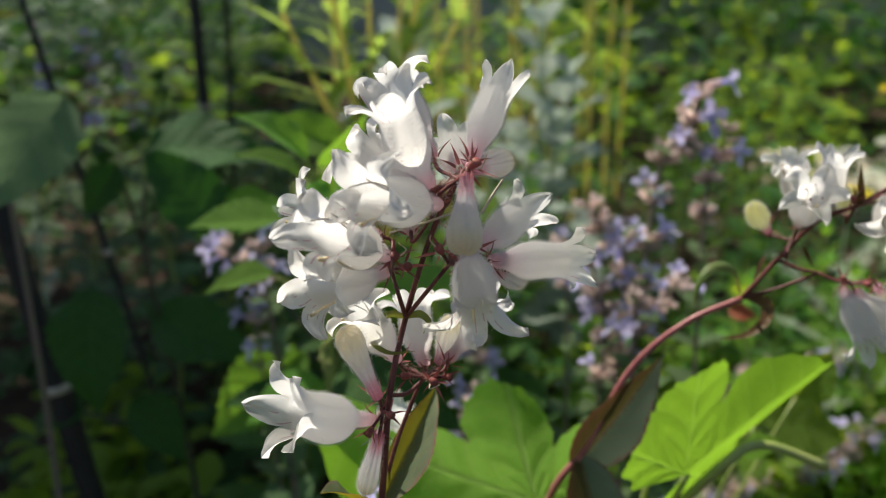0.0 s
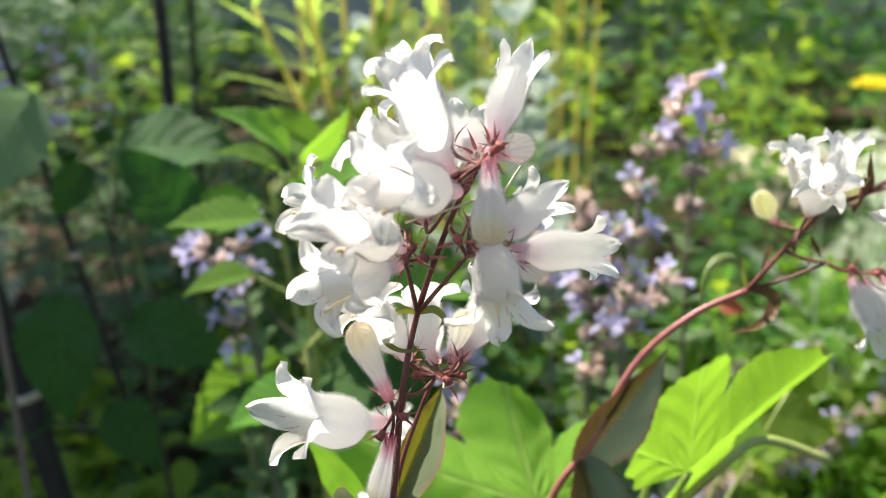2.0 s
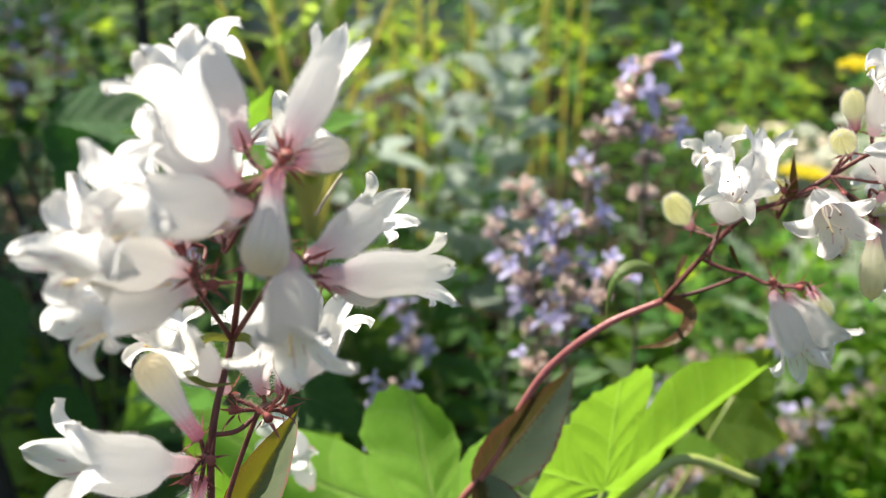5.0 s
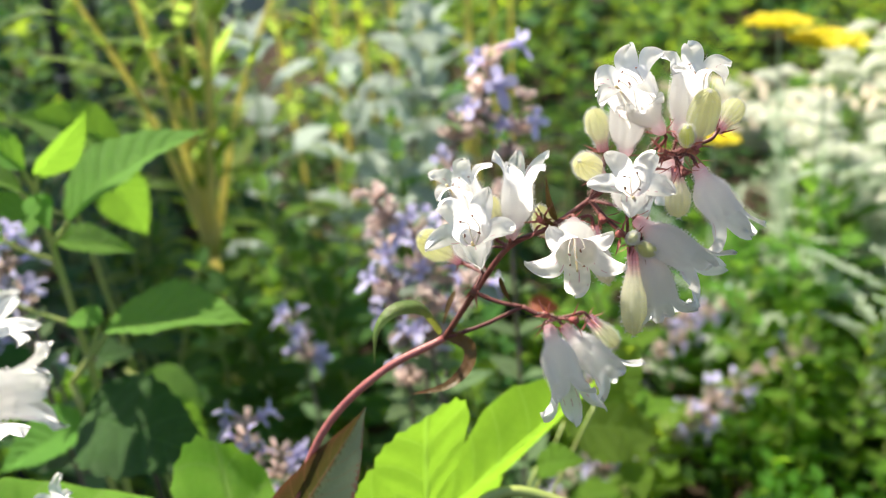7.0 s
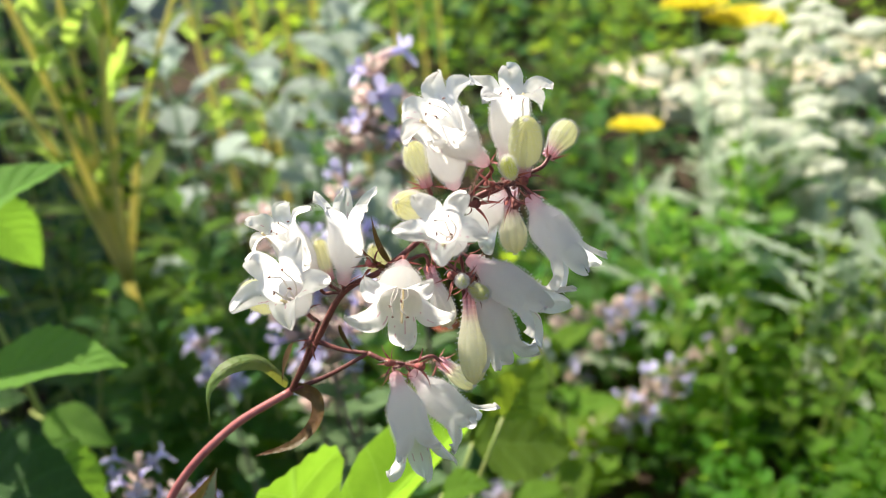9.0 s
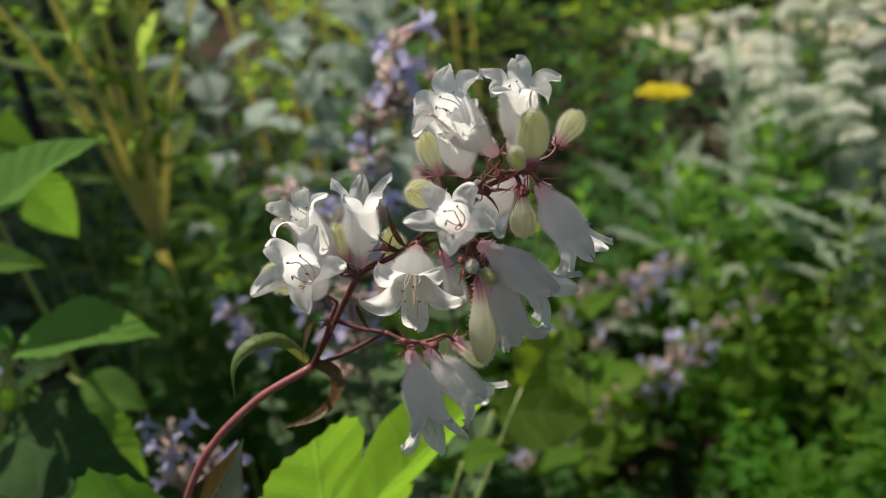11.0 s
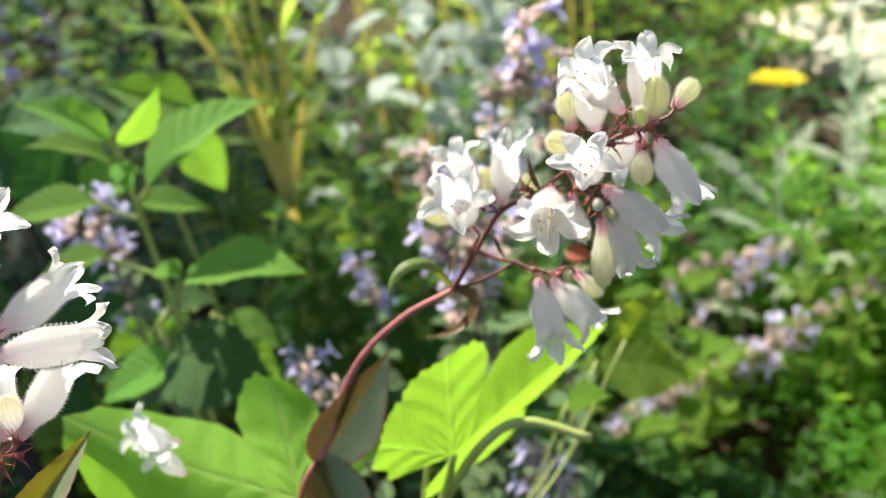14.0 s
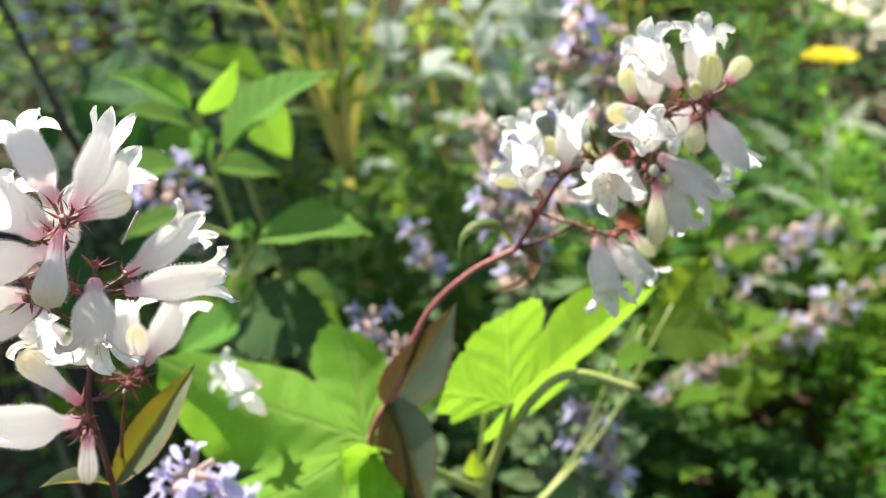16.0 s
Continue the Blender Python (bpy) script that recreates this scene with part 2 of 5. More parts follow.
YARROW_YELLOW = plain_material("yellow_floret", (0.80, 0.68, 0.02), (0.84, 0.73, 0.05), 90, 0.6, 0.4)
FEATHER = plain_material("feather_leaf", (0.42, 0.52, 0.36), (0.54, 0.62, 0.44), 60, 0.6, 0.5, spread=0.4)
SOIL = plain_material("soil", (0.035, 0.024, 0.016), (0.075, 0.052, 0.035), 14, 0.95, 0, 1.0, 0.01, 0.1)
WOOD = plain_material("grey_wood", (0.40, 0.40, 0.39), (0.50, 0.50, 0.48), 9, 0.8, 0, 0.4, 0.002, 0.2)
STAKE = plain_material("dark_stake", (0.016, 0.015, 0.014), (0.035, 0.03, 0.025), 50, 0.6)
STONE = plain_material("pale_stone", (0.62, 0.52, 0.40), (0.70, 0.60, 0.47), 12, 0.85, 0, 0.6, 0.004, 0.2)
BARK = plain_material("bark", (0.10, 0.075, 0.055), (0.17, 0.13, 0.10), 12, 0.9, 0, 0.8, 0.01, 0.15)
RUST = plain_material("rusty_leaf", (0.40, 0.10, 0.035), (0.30, 0.08, 0.03), 60, 0.5, 0.3)


# ---- building helpers ----
WORLD = {}
rng = random.Random(7)


def mesh(name, verts, faces, uvs=None, smooth=True):
    me = bpy.data.meshes.new(name)
    me.from_pydata([tuple(v) for v in verts], [], faces)
    if uvs is not None:
        layer = me.uv_layers.new(name="UVMap")
        for loop in me.loops:
            layer.data[loop.index].uv = uvs[loop.vertex_index]
    if smooth:
        me.polygons.foreach_set("use_smooth", [True] * len(me.polygons))
    me.update()
    return me


def thing(name, place, label, category, group="", kind=""):
    ob = new(name)
    ob.empty_display_size = 0.02
    ob.matrix_basis = Matrix.Translation(place)
    WORLD[ob] = ob.matrix_basis.copy()
    return tagged(ob, label, category, group, kind)


def part(name, data, material, parent, at=None, label=""):
    """Hangs a mesh under a thing or part; at: its pose in the world."""
    if not data.materials:
        data.materials.append(material)
    ob = new(name, data)
    if data.materials[0] != material:
        ob.material_slots[0].link = "OBJECT"
        ob.material_slots[0].material = material
    at = at if at is not None else Matrix.Identity(4)
    WORLD[ob] = at.copy()
    if parent is not None:
        ob.parent = parent
        ob.matrix_basis = WORLD[parent].inverted() @ at
    else:
        ob.matrix_basis = at
    return tagged(ob, label)


def aim(base, tip, up=(0, 0, 1), roll=0.0):
    """The pose whose z runs from base to tip and whose y leans to up."""
    z = (Vector(tip) - Vector(base)).normalized()
    x = Vector(up).cross(z)
    x = x.normalized() if x.length > 1e-4 else z.orthogonal().normalized()
    m = Matrix((x, z.cross(x), z)).transposed().to_4x4()
    return Matrix.Translation(base) @ m @ Matrix.Rotation(roll, 4, "Z")


def lay(base, tip, normal=(0, 0, 1), scale=1.0, wide=1.0):
    """The pose of a leaf: y runs from base to tip, z leans to normal; its length is 1 in the mesh."""
    y = Vector(tip) - Vector(base)
    long = y.length * scale
    y.normalize()
    x = y.cross(Vector(normal))
    x = x.normalized() if x.length > 1e-4 else y.orthogonal().normalized()
    m = Matrix((x, y, x.cross(y))).transposed().to_4x4()
    return Matrix.Translation(base) @ m @ Matrix.Diagonal((long * wide, long, long, 1))


def curve_points(points, steps=6):
    """A smooth line through the points (Catmull-Rom)."""
    p = [Vector(q) for q in points]
    p = [2 * p[0] - p[1], *p, 2 * p[-1] - p[-2]]
    line = []
    for a, b, c, d in zip(p, p[1:], p[2:], p[3:]):
        for k in range(steps):
            t = k / steps
            line.append(0.5 * (2 * b + (c - a) * t + (2 * a - 5 * b + 4 * c - d) * t * t + (3 * b - a - 3 * c + d) * t ** 3))
    return [*line, p[-2]]


def tube(name, points, r0, r1, sides=8, steps=6, knobs=0.0):
    line = curve_points(points, steps) if len(points) > 2 else [Vector(q) for q in points]
    verts, faces, side = [], [], None
    for i, q in enumerate(line):
        d = (line[min(i + 1, len(line) - 1)] - line[max(i - 1, 0)]).normalized()
        side = (d.orthogonal() if side is None else side - d * side.dot(d)).normalized()
        other = d.cross(side)
        f = i / (len(line) - 1)
        r = (r0 + (r1 - r0) * f) * (1 + knobs * rng.uniform(-1, 1))
        for k in range(sides):
            a = 2 * math.pi * k / sides
            verts.append(q + (side * math.cos(a) + other * math.sin(a)) * r)
    for i in range(len(line) - 1):
        for k in range(sides):
            j = (k + 1) % sides
            faces.append((i * sides + k, i * sides + j, (i + 1) * sides + j, (i + 1) * sides + k))
    faces.append(tuple(reversed(range(sides))))
    faces.append(tuple(range(len(verts) - sides, len(verts))))
    return mesh(name, verts, faces)


# ---- leaves ----
def leaf_mesh(name, width=0.45, peak=0.4, teeth=0.0, fold=0.25, curl=0.2, rows=22, half=5, twist=0.0, wave=0.0, seed=1, point=1.1):
    r = random.Random(seed)
    verts, uvs, faces = [], [], []
    for i in range(rows + 1):
        u = i / rows
        w = width / 2 * (math.sin(math.pi * u ** (math.log(0.5) / math.log(peak)))) ** point if 0 < u < 1 else 0.004
        tooth = 1 + teeth * (1 if i % 2 else -1)
        for k in range(-half, half + 1):
            a = k / half
            x = a * w * (tooth if abs(k) == half else 1)
            z = fold * abs(x) - 0.35 * fold * x * x / max(width, 0.05) - curl * u * u
            z += wave * math.sin(u * 17 + (2 if a > 0 else 0) + seed) * abs(a) ** 2 * width
            z += r.uniform(-1, 1) * 0.004
            ang = twist * u
            verts.append((x * math.cos(ang) - z * math.sin(ang) * 0.3, u - curl * 0.3 * u ** 3, z * math.cos(ang) + x * math.sin(ang)))
            uvs.append((u, 0.5 + a / 2))
    n = 2 * half + 1
    for i in range(rows):
        for k in range(n - 1):
            faces.append((i * n + k, i * n + k + 1, (i + 1) * n + k + 1, (i + 1) * n + k))
    end = Vector(verts[-half - 1])
    turn = Matrix.Rotation(-math.atan2(end.z, end.y), 3, "X")
    verts = [turn @ Vector(v) / end.length for v in verts]
    return mesh(name, verts, faces, uvs)


def lobed_mesh(name, spans, seed=1, cup=0.2, ripple=0.1, fold=0.0, reach=0.8, rings=12, around=90, notch=0.30, crease=0.0):
    """A palmate leaf with five lobes of the given reach; its stalk meets it at the origin, its middle lobe points to y."""
    r = random.Random(seed)
    verts, uvs, faces = [(0, 0, 0)], [(0.5, 0.0)], []
    lift = [r.uniform(-1, 1) for _ in range(5)]
    for j in range(1, rings + 1):
        q = j / rings
        for k in range(around + 1):
            f = k / around
            th = math.pi / 2 - (f - 0.5) * 2 * math.pi * reach
            n = min(int(f * 5), 4)
            local = f * 5 - n
            span = float(np.interp(f * 5 - 0.5, range(5), spans))
            bump = math.sin(math.pi * local) ** 0.55
            depth = notch if isinstance(notch, float) else (0.0, *notch, 0.0)[n if local < 0.5 else n + 1]
            span *= 1 - depth + depth * bump
            span *= 1 + 0.012 * (1 if k % 2 else -1) + 0.01 * r.uniform(-1, 1)
            if f < 0.04 or f > 0.96:
                span *= 0.8
            rad = q * span
            x, y = rad * math.cos(th), rad * math.sin(th)
            z = cup * rad * rad - ripple * rad * rad * math.cos(2 * math.pi * local) + fold * abs(x) * rad
            z += 0.10 * lift[n] * rad ** 2 * math.sin(math.pi * local) + 0.012 * math.sin(9 * x + seed) * math.sin(8 * y)
            if crease and x > 0:
                x, z = x * math.cos(crease) - 0.3 * z, z + x * math.sin(crease)
            verts.append((x, y, z))
            uvs.append((f, q * span))
    for k in range(around):
        faces.append((0, 2 + k, 1 + k))
    for j in range(rings - 1):
        for k in range(around):
            a = 1 + j * (around + 1) + k
            faces.append((a, a + 1, a + around + 2, a + around + 1))
    return mesh(name, verts, faces, uvs)


def pick(kind):
    return rng.choice(LEAVES[kind])


LEAVES = {
    "mint": [leaf_mesh("mint_leaf", 0.5, 0.38, 0.05, 0.45, 0.12 + 0.1 * k, seed=k, wave=0.02) for k in range(3)],
    "dark": [leaf_mesh("dark_leaf", 0.55, 0.36, 0.04, 0.3, 0.15 + 0.12 * k, seed=k + 5, wave=0.05) for k in range(3)],
    "catmint": [leaf_mesh("catmint_leaf", 0.6, 0.35, 0.09, 0.35, 0.2, 14, 3, seed=k + 9, wave=0.02) for k in range(3)],
    "silver": [leaf_mesh("silver_leaf", 0.46, 0.5, 0.0, 0.4, 0.15 + 0.2 * k, 16, 4, seed=k + 14, wave=0.03) for k in range(3)],
    "lily": [leaf_mesh("lily_leaf", 0.11, 0.35, 0.0, 0.5, 0.1 + 0.25 * k, 16, 2, seed=k + 18) for k in range(3)],
    "fresh": [leaf_mesh("fresh_leaf", 0.42, 0.4, 0.04, 0.4, 0.2 + 0.1 * k, 14, 3, seed=k + 24, wave=0.02) for k in range(3)],
    "olive": [leaf_mesh("penstemon_leaf", 0.34, 0.35, 0.015, 0.55, 0.1 + 0.1 * k, 26, 6, seed=k + 30, wave=0.02) for k in range(3)],
}
SKIN = dict(mint=MINT, dark=DARK, catmint=NEPETA_LEAF, silver=SILVER, lily=LILY, fresh=FRESH, olive=OLIVE)


def leaf(parent, kind, base, tip, normal=(0, 0, 1), wide=1.0, label="", skin=None):
    name = dict(mint="leaf", dark="leaf", catmint="leaf", silver="leaf", lily="leaf", fresh="leaf", olive="leaf")[kind]
    return part(name, pick(kind), skin or SKIN[kind], parent, lay(base, tip, normal, 1.0, wide), label)


def strap(name, points, width, side, fold=0.25, rows=24, half=3, twist=0.0):
    """A leaf that follows a curved line; side: the way its breadth lies at its base."""
    line = curve_points(points, 8)
    verts, uvs, faces = [], [], []
    s = Vector(side).normalized()
    for i in range(rows + 1):
        u = i / rows
        k = u * (len(line) - 1)
        j = min(int(k), len(line) - 2)
        q = line[j].lerp(line[j + 1], k - j)
        d = (line[j + 1] - line[j]).normalized()
        s = (s - d * s.dot(d)).normalized()
        up = d.cross(s)
        w = width / 2 * (math.sin(math.pi * (0.12 + 0.88 * u) ** 0.8) ** 0.8 if u < 1 else 0.02)
        for n in range(-half, half + 1):
            a = n / half
            x = a * w
            lean = twist * u
            verts.append(q + s * x * math.cos(lean) + up * (x * math.sin(lean) + fold * abs(x)))
            uvs.append((u, 0.5 + a / 2))
    n = 2 * half + 1
    for i in range(rows):
        for k in range(n - 1):
            faces.append((i * n + k, i * n + k + 1, (i + 1) * n + k + 1, (i + 1) * n + k))
    return mesh(name, verts, faces, uvs)


# ---- beardtongue flowers ----
def corolla_mesh(length, size, spread, seed):
    """A bell with five lobes along z, its lower lip to -y; gives places for hairs too."""
    r = random.Random(seed)
    wide = 0.0045 * size
    prof = [(0, 0.0013), (0.06, 0.0018), (0.22, 0.0019), (0.29, 0.0026), (0.37, wide * 0.76), (0.46, wide * 0.96), (0.62, wide * 1.08), (0.82, wide * 1.05), (1.0, wide * 1.02)]
    per, tubes, lobes = 10, 18, 11
    cols = 5 * per
    verts, uvs, faces, spots = [], [], [], []
    dent = [r.uniform(-1, 1) for _ in range(8)]
    sag = Vector((r.uniform(-1, 1), r.uniform(-1, 0.4), 0)) * 0.0007
    for i in range(tubes + 1):
        s = i / tubes
        rad = float(np.interp(s, [a for a, _ in prof], [b for _, b in prof]))
        for c in range(cols):
            th = -math.pi / 2 + 2 * math.pi * (c / cols) - math.pi / 5
            seam = (0.5 + 0.5 * math.cos(5 * (th + math.pi / 2) + math.pi))
            groove = 1 - 0.085 * s * seam ** 2 + 0.03 * s * math.sin(3 * th + 5 * s + dent[0] * 3) + 0.014 * s * math.sin(7 * th - 9 * s + dent[1] * 3)
            x, y = rad * groove * math.cos(th), rad * groove * 0.92 * math.sin(th)
            y -= 0.18 * rad * math.sin(math.pi * min(s * 1.1, 1)) * max(-math.sin(th), 0.0)
            verts.append(Vector((x, y, s * length)) + sag * math.sin(math.pi * s))
            uvs.append((((th / (2 * math.pi)) % 1.0), 0.6 * s))
            if s > 0.08:
                spots.append((verts[-1], Vector((math.cos(th), math.sin(th), 0.1))))
                if r.random() < 0.7:
                    spots.append((verts[-1] + Vector((r.uniform(-1, 1), r.uniform(-1, 1), r.uniform(-2, 2))) * 0.0002, Vector((math.cos(th), math.sin(th), 0.1))))
    for i in range(tubes):
        for c in range(cols):
            d = (c + 1) % cols
            faces.append((i * cols + c, i * cols + d, (i + 1) * cols + d, (i + 1) * cols + c))
    rim = tubes * cols
    for k in range(5):
        mid = -math.pi / 2 + 2 * math.pi * k / 5
        er, et = Vector((math.cos(mid), 0.92 * math.sin(mid), 0)), Vector((-math.sin(mid), math.cos(mid), 0))
        lower = k in (0, 1, 4)
        span = size * (0.0096 if k == 0 else 0.0090 if lower else 0.0081) * r.uniform(0.88, 1.1)
        bend = spread * r.uniform(0.8, 1.25) * (1.6 if lower else 1.45)
        curl = r.uniform(0.0, 1.0) ** 2 * 1.3
        sway, roll, tuck = r.uniform(-0.2, 0.2), r.uniform(-0.4, 0.4), (0.00022 if k % 2 else -0.00012)
        point, belly = r.uniform(2.2, 3.2), r.uniform(0.04, 0.16)
        out, up = 0.0, 0.0
        last = [rim + (k * per + a) % cols for a in range(per + 1)]
        for j in range(1, lobes + 1):
            q = j / lobes
            ang = 0.05 + bend * min(1.0, q * 1.5) ** 1.2 + 0.35 * spread * q ** 3 + curl * max(q - 0.6, 0) * 2.2
            out += span / lobes * math.sin(ang)
            up += span / lobes * math.cos(ang)
            narrow = (1.0 + belly * math.sin(math.pi * min(q / 0.92, 1)) ** 1.1) * max(1 - q ** point, 0.0) ** 0.62 * (1 - 0.06 * q) + 0.06 * q
            row = []
            for a in range(per + 1):
                w = a / per * 2 - 1
                phi = w * math.pi / 5
                root = verts[last[a]] if j == 1 else None
                flat = wide * math.sin(phi) * narrow * 1.05
                p = er * (wide * 1.03 - (1 - 0.8 * q) * wide * (1 - math.cos(phi)) + out + tuck * min(q * 3, 1)) + et * (flat + sway * span * q * q)
                p.z = length + up + abs(w) ** 2 * q * span * 0.10 * (1 - spread) + roll * flat * q - 0.0007 * q * math.cos(w * 1.5) * spread
                p.z += 0.0007 * q * math.sin(w * 4.5 + sway * 20 + q * 3) + 0.00045 * q * q * math.sin(w * 11 + roll * 30)
                p += er * (0.0006 * q * (1 - w * w) * math.cos(ang)) - Vector((0, 0, 0.0005)) * q * (1 - min(abs(w) * 3, 1.0))
                p += Vector((r.uniform(-1, 1), r.uniform(-1, 1), r.uniform(-1, 1))) * 0.00006
                if root is not None:
                    p = p * 0.6 + (root + Vector((0, 0, span / lobes))) * 0.4
                row.append(len(verts))
                verts.append(p)
                uvs.append((((mid + phi) / (2 * math.pi)) % 1.0, 0.6 + 0.4 * q))
                if abs(w) > 0.9 and r.random() < 0.5 and j < lobes // 2:
                    spots.append((p, et * w))
            for a in range(per):
                faces.append((last[a], last[a + 1], row[a + 1], row[a]))
            last = row
    return mesh("flower", verts, faces, uvs), spots


def hairs_mesh(spots, seed, long=0.00068):
    r = random.Random(seed)
    verts, faces = [], []
    for at, out in spots:
        d = (out + Vector((r.uniform(-0.5, 0.5), r.uniform(-0.5, 0.5), r.uniform(-0.2, 0.6)))).normalized()
        s = d.orthogonal().normalized() * 0.000045
        o = d.cross(s)
        tip = at + d * long * r.uniform(0.5, 1.1)
        n = len(verts)
        u, v, k = s.normalized() * 0.00009, o.normalized() * 0.00009, d * 0.00011
        verts += [at + s, at - 0.5 * s + 0.87 * o, at - 0.5 * s - 0.87 * o, tip, tip + u, tip - 0.5 * u + 0.87 * v, tip - 0.5 * u - 0.87 * v, tip + k * 1.2, tip - k]
        faces += [(n, n + 1, n + 3), (n + 1, n + 2, n + 3), (n + 2, n, n + 3)]
        for a, b in ((4, 5), (5, 6), (6, 4)):
            faces += [(n + a, n + b, n + 7), (n + b, n + a, n + 8)]
    return mesh("hair", verts, faces)


SEPALS = [leaf_mesh("sepal", 0.14, 0.22, 0, 0.6, -0.25 + 0.3 * k, 10, 2, seed=k + 40, twist=0.3 * k) for k in range(4)]
FILAMENTS = [tube("filament", [(0, 0, 0), (0.0016, 0.0006, 0.005), (0.0022, 0.0008, 0.010), (0.0012, 0.0022, 0.0135)], 0.00022, 0.00014, 5, 4)]


def anther_mesh():
    bm = bmesh.new()
    bmesh.ops.create_icosphere(bm, subdivisions=2, radius=1)
    for v in bm.verts:
        v.co = Vector((v.co.x * 0.00045, v.co.y * 0.0004, v.co.z * 0.0010)) + Vector((0.0003 * abs(v.co.z), 0, 0))
    me = bpy.data.meshes.new("anther")
    bm.to_mesh(me)
    bm.free()
    me.polygons.foreach_set("use_smooth", [True] * len(me.polygons))
    return me


ANTHERS = anther_mesh()
BEARD_MESH = tube("staminode", [(0, -0.002, 0), (0, -0.0034, 0.006), (0, -0.0032, 0.012), (0, -0.0040, 0.0165)], 0.0002, 0.0004, 6, 4, 0.3)


def sepals(parent, pose_at, count, seed, long=0.0045):
    r = random.Random(seed)
    for k in range(count):
        a = 2 * math.pi * (k + r.uniform(-0.2, 0.2)) / count
        out = r.uniform(0.8, 2.2)
        d = Vector((math.cos(a) * out, math.sin(a) * out, 0.8))
        base = pose_at @ Vector((math.cos(a) * 0.0011, math.sin(a) * 0.0011, -0.0006))
        tip = base + (pose_at.to_3x3() @ d.normalized()) * long * r.uniform(0.7, 1.3)
        normal = pose_at.to_3x3() @ Vector((-math.cos(a), -math.sin(a), out))
        part("sepal", SEPALS[r.randrange(4)], SEPAL, parent, lay(base, tip, normal))


def pedicel(plant, node, base, towards, r0=0.00042, skin=None):
    node, base = Vector(node), Vector(base)
    d = (Vector(towards) - base).normalized()
    gap = (base - node).length
    mid = base - d * min(gap * 0.4, 0.003)
    part("pedicel", tube("pedicel", [node, node.lerp(mid, 0.5), mid, base + d * 0.0006], r0, r0 * 1.1, 7, 4, 0.05), skin or STEM_RED, plant)
    r = random.Random(int(gap * 1e6))
    spots = []
    for k in range(int(gap * 9000)):
        a = r.uniform(0, 6.28)
        side = d.orthogonal().normalized()
        out = side * math.cos(a) + d.cross(side) * math.sin(a)
        spots.append((node.lerp(base, r.random()) + out * r0 * 0.5, out))
    part("hair", hairs_mesh(spots, 5, 0.0009), STEM_HAIR, plant)


COUNT = [0]


def bloom(plant, node, base, mouth, spread=0.8, size=1.0, stamens=True):
    COUNT[0] += 1
    seed = 100 + COUNT[0] * 7
    r = random.Random(seed)
    length = (Vector(mouth) - Vector(base)).length * 1.05
    m = aim(base, mouth, (0, 0, 1), radians(r.uniform(-14, 14)))
    me, spots = corolla_mesh(length, size, spread, seed)
    flower = part("flower", me, PETAL, plant, m)
    part("hair", hairs_mesh(spots, seed), HAIR, flower, m)
    sepals(flower, m, 5, seed)
    if spread > 0.55:
        for k in range(4 if stamens else 2):
            turn = m @ Matrix.Translation((0, 0, length * 0.40)) @ Matrix.Rotation(k * 1.35 + 0.2 + r.uniform(-0.2, 0.2), 4, "Z") @ Matrix.Scale(size * length / 0.017 * 0.85, 4)
            part("filament", FILAMENTS[0], FILAMENT, flower, turn)
            if stamens:
                part("anther", ANTHERS, ANTHER, flower, turn @ Matrix.Translation((0.0012, 0.0024, 0.0138)) @ Matrix.Rotation(0.9, 4, "X") @ Matrix.Scale(0.55, 4))
        part("staminode", BEARD_MESH, BEARD, flower, m @ Matrix.Translation((0, 0, length * 0.2)) @ Matrix.Scale(length / 0.0175, 4))
    pedicel(plant, node, base, mouth)


def bud_mesh(length, radius, tip, seed):
    r = random.Random(seed)
    rows, cols = 18, 20
    verts, uvs, faces, spots = [], [], [], []
    slim = min(0.0016, radius * 0.6)
    short = length < 3.2 * radius
    for i in range(rows + 1):
        s = i / rows
        if short:
            rad = radius * math.sin(math.pi * min(max(s, 0.02), 0.985) ** 0.85) ** 0.6
        else:
            neck = slim + (radius - slim) * min(max((s - 0.18) / max(tip - 0.28, 0.15), 0), 1) ** 1.2 * 1.0
            end = max(1 - max((s - tip) / (1 - tip), 0) ** 2.2, 0.0) ** 0.5
            rad = max(neck * end, 0.0001)
        for c in range(cols):
            th = 2 * math.pi * c / cols
            g = 1 - 0.10 * s * (0.5 + 0.5 * math.cos(5 * th + 0.8 * s)) ** 3 + 0.03 * math.sin(2 * th + 4 * s + seed)
            verts.append(Vector((rad * g * math.cos(th), rad * g * math.sin(th) * 0.93, s * length)))
            uvs.append((c / cols, s))
            if s > 0.08:
                spots.append((verts[-1], Vector((math.cos(th), math.sin(th), 0.2))))
                spots.append((verts[-1] + Vector((r.uniform(-1, 1), r.uniform(-1, 1), r.uniform(-2, 2))) * 0.0002, Vector((math.cos(th), math.sin(th), 0.2))))
    for i in range(rows):
        for c in range(cols):
            d = (c + 1) % cols
            faces.append((i * cols + c, i * cols + d, (i + 1) * cols + d, (i + 1) * cols + c))
    faces.append(tuple(range(rows * cols, (rows + 1) * cols)))
    return mesh("bud", verts, faces, uvs), spots


def bud(plant, node, base, end, size=0.003, tip=0.65):
    COUNT[0] += 1
    seed = 100 + COUNT[0] * 7
    m = aim(base, end, (0, 0, 1), random.Random(seed).uniform(0, 6))
    me, spots = bud_mesh((Vector(end) - Vector(base)).length, size, tip, seed)
    ob = part("bud", me, PALE_BUD if tip >= 0.7 else YOUNG_BUD if tip <= 0.5 else BUD, plant, m)
    part("hair", hairs_mesh(spots, seed, 0.0006), HAIR, ob, m)
    sepals(ob, m, 5, seed, 0.0045)
    pedicel(plant, node, base, end, 0.00045)


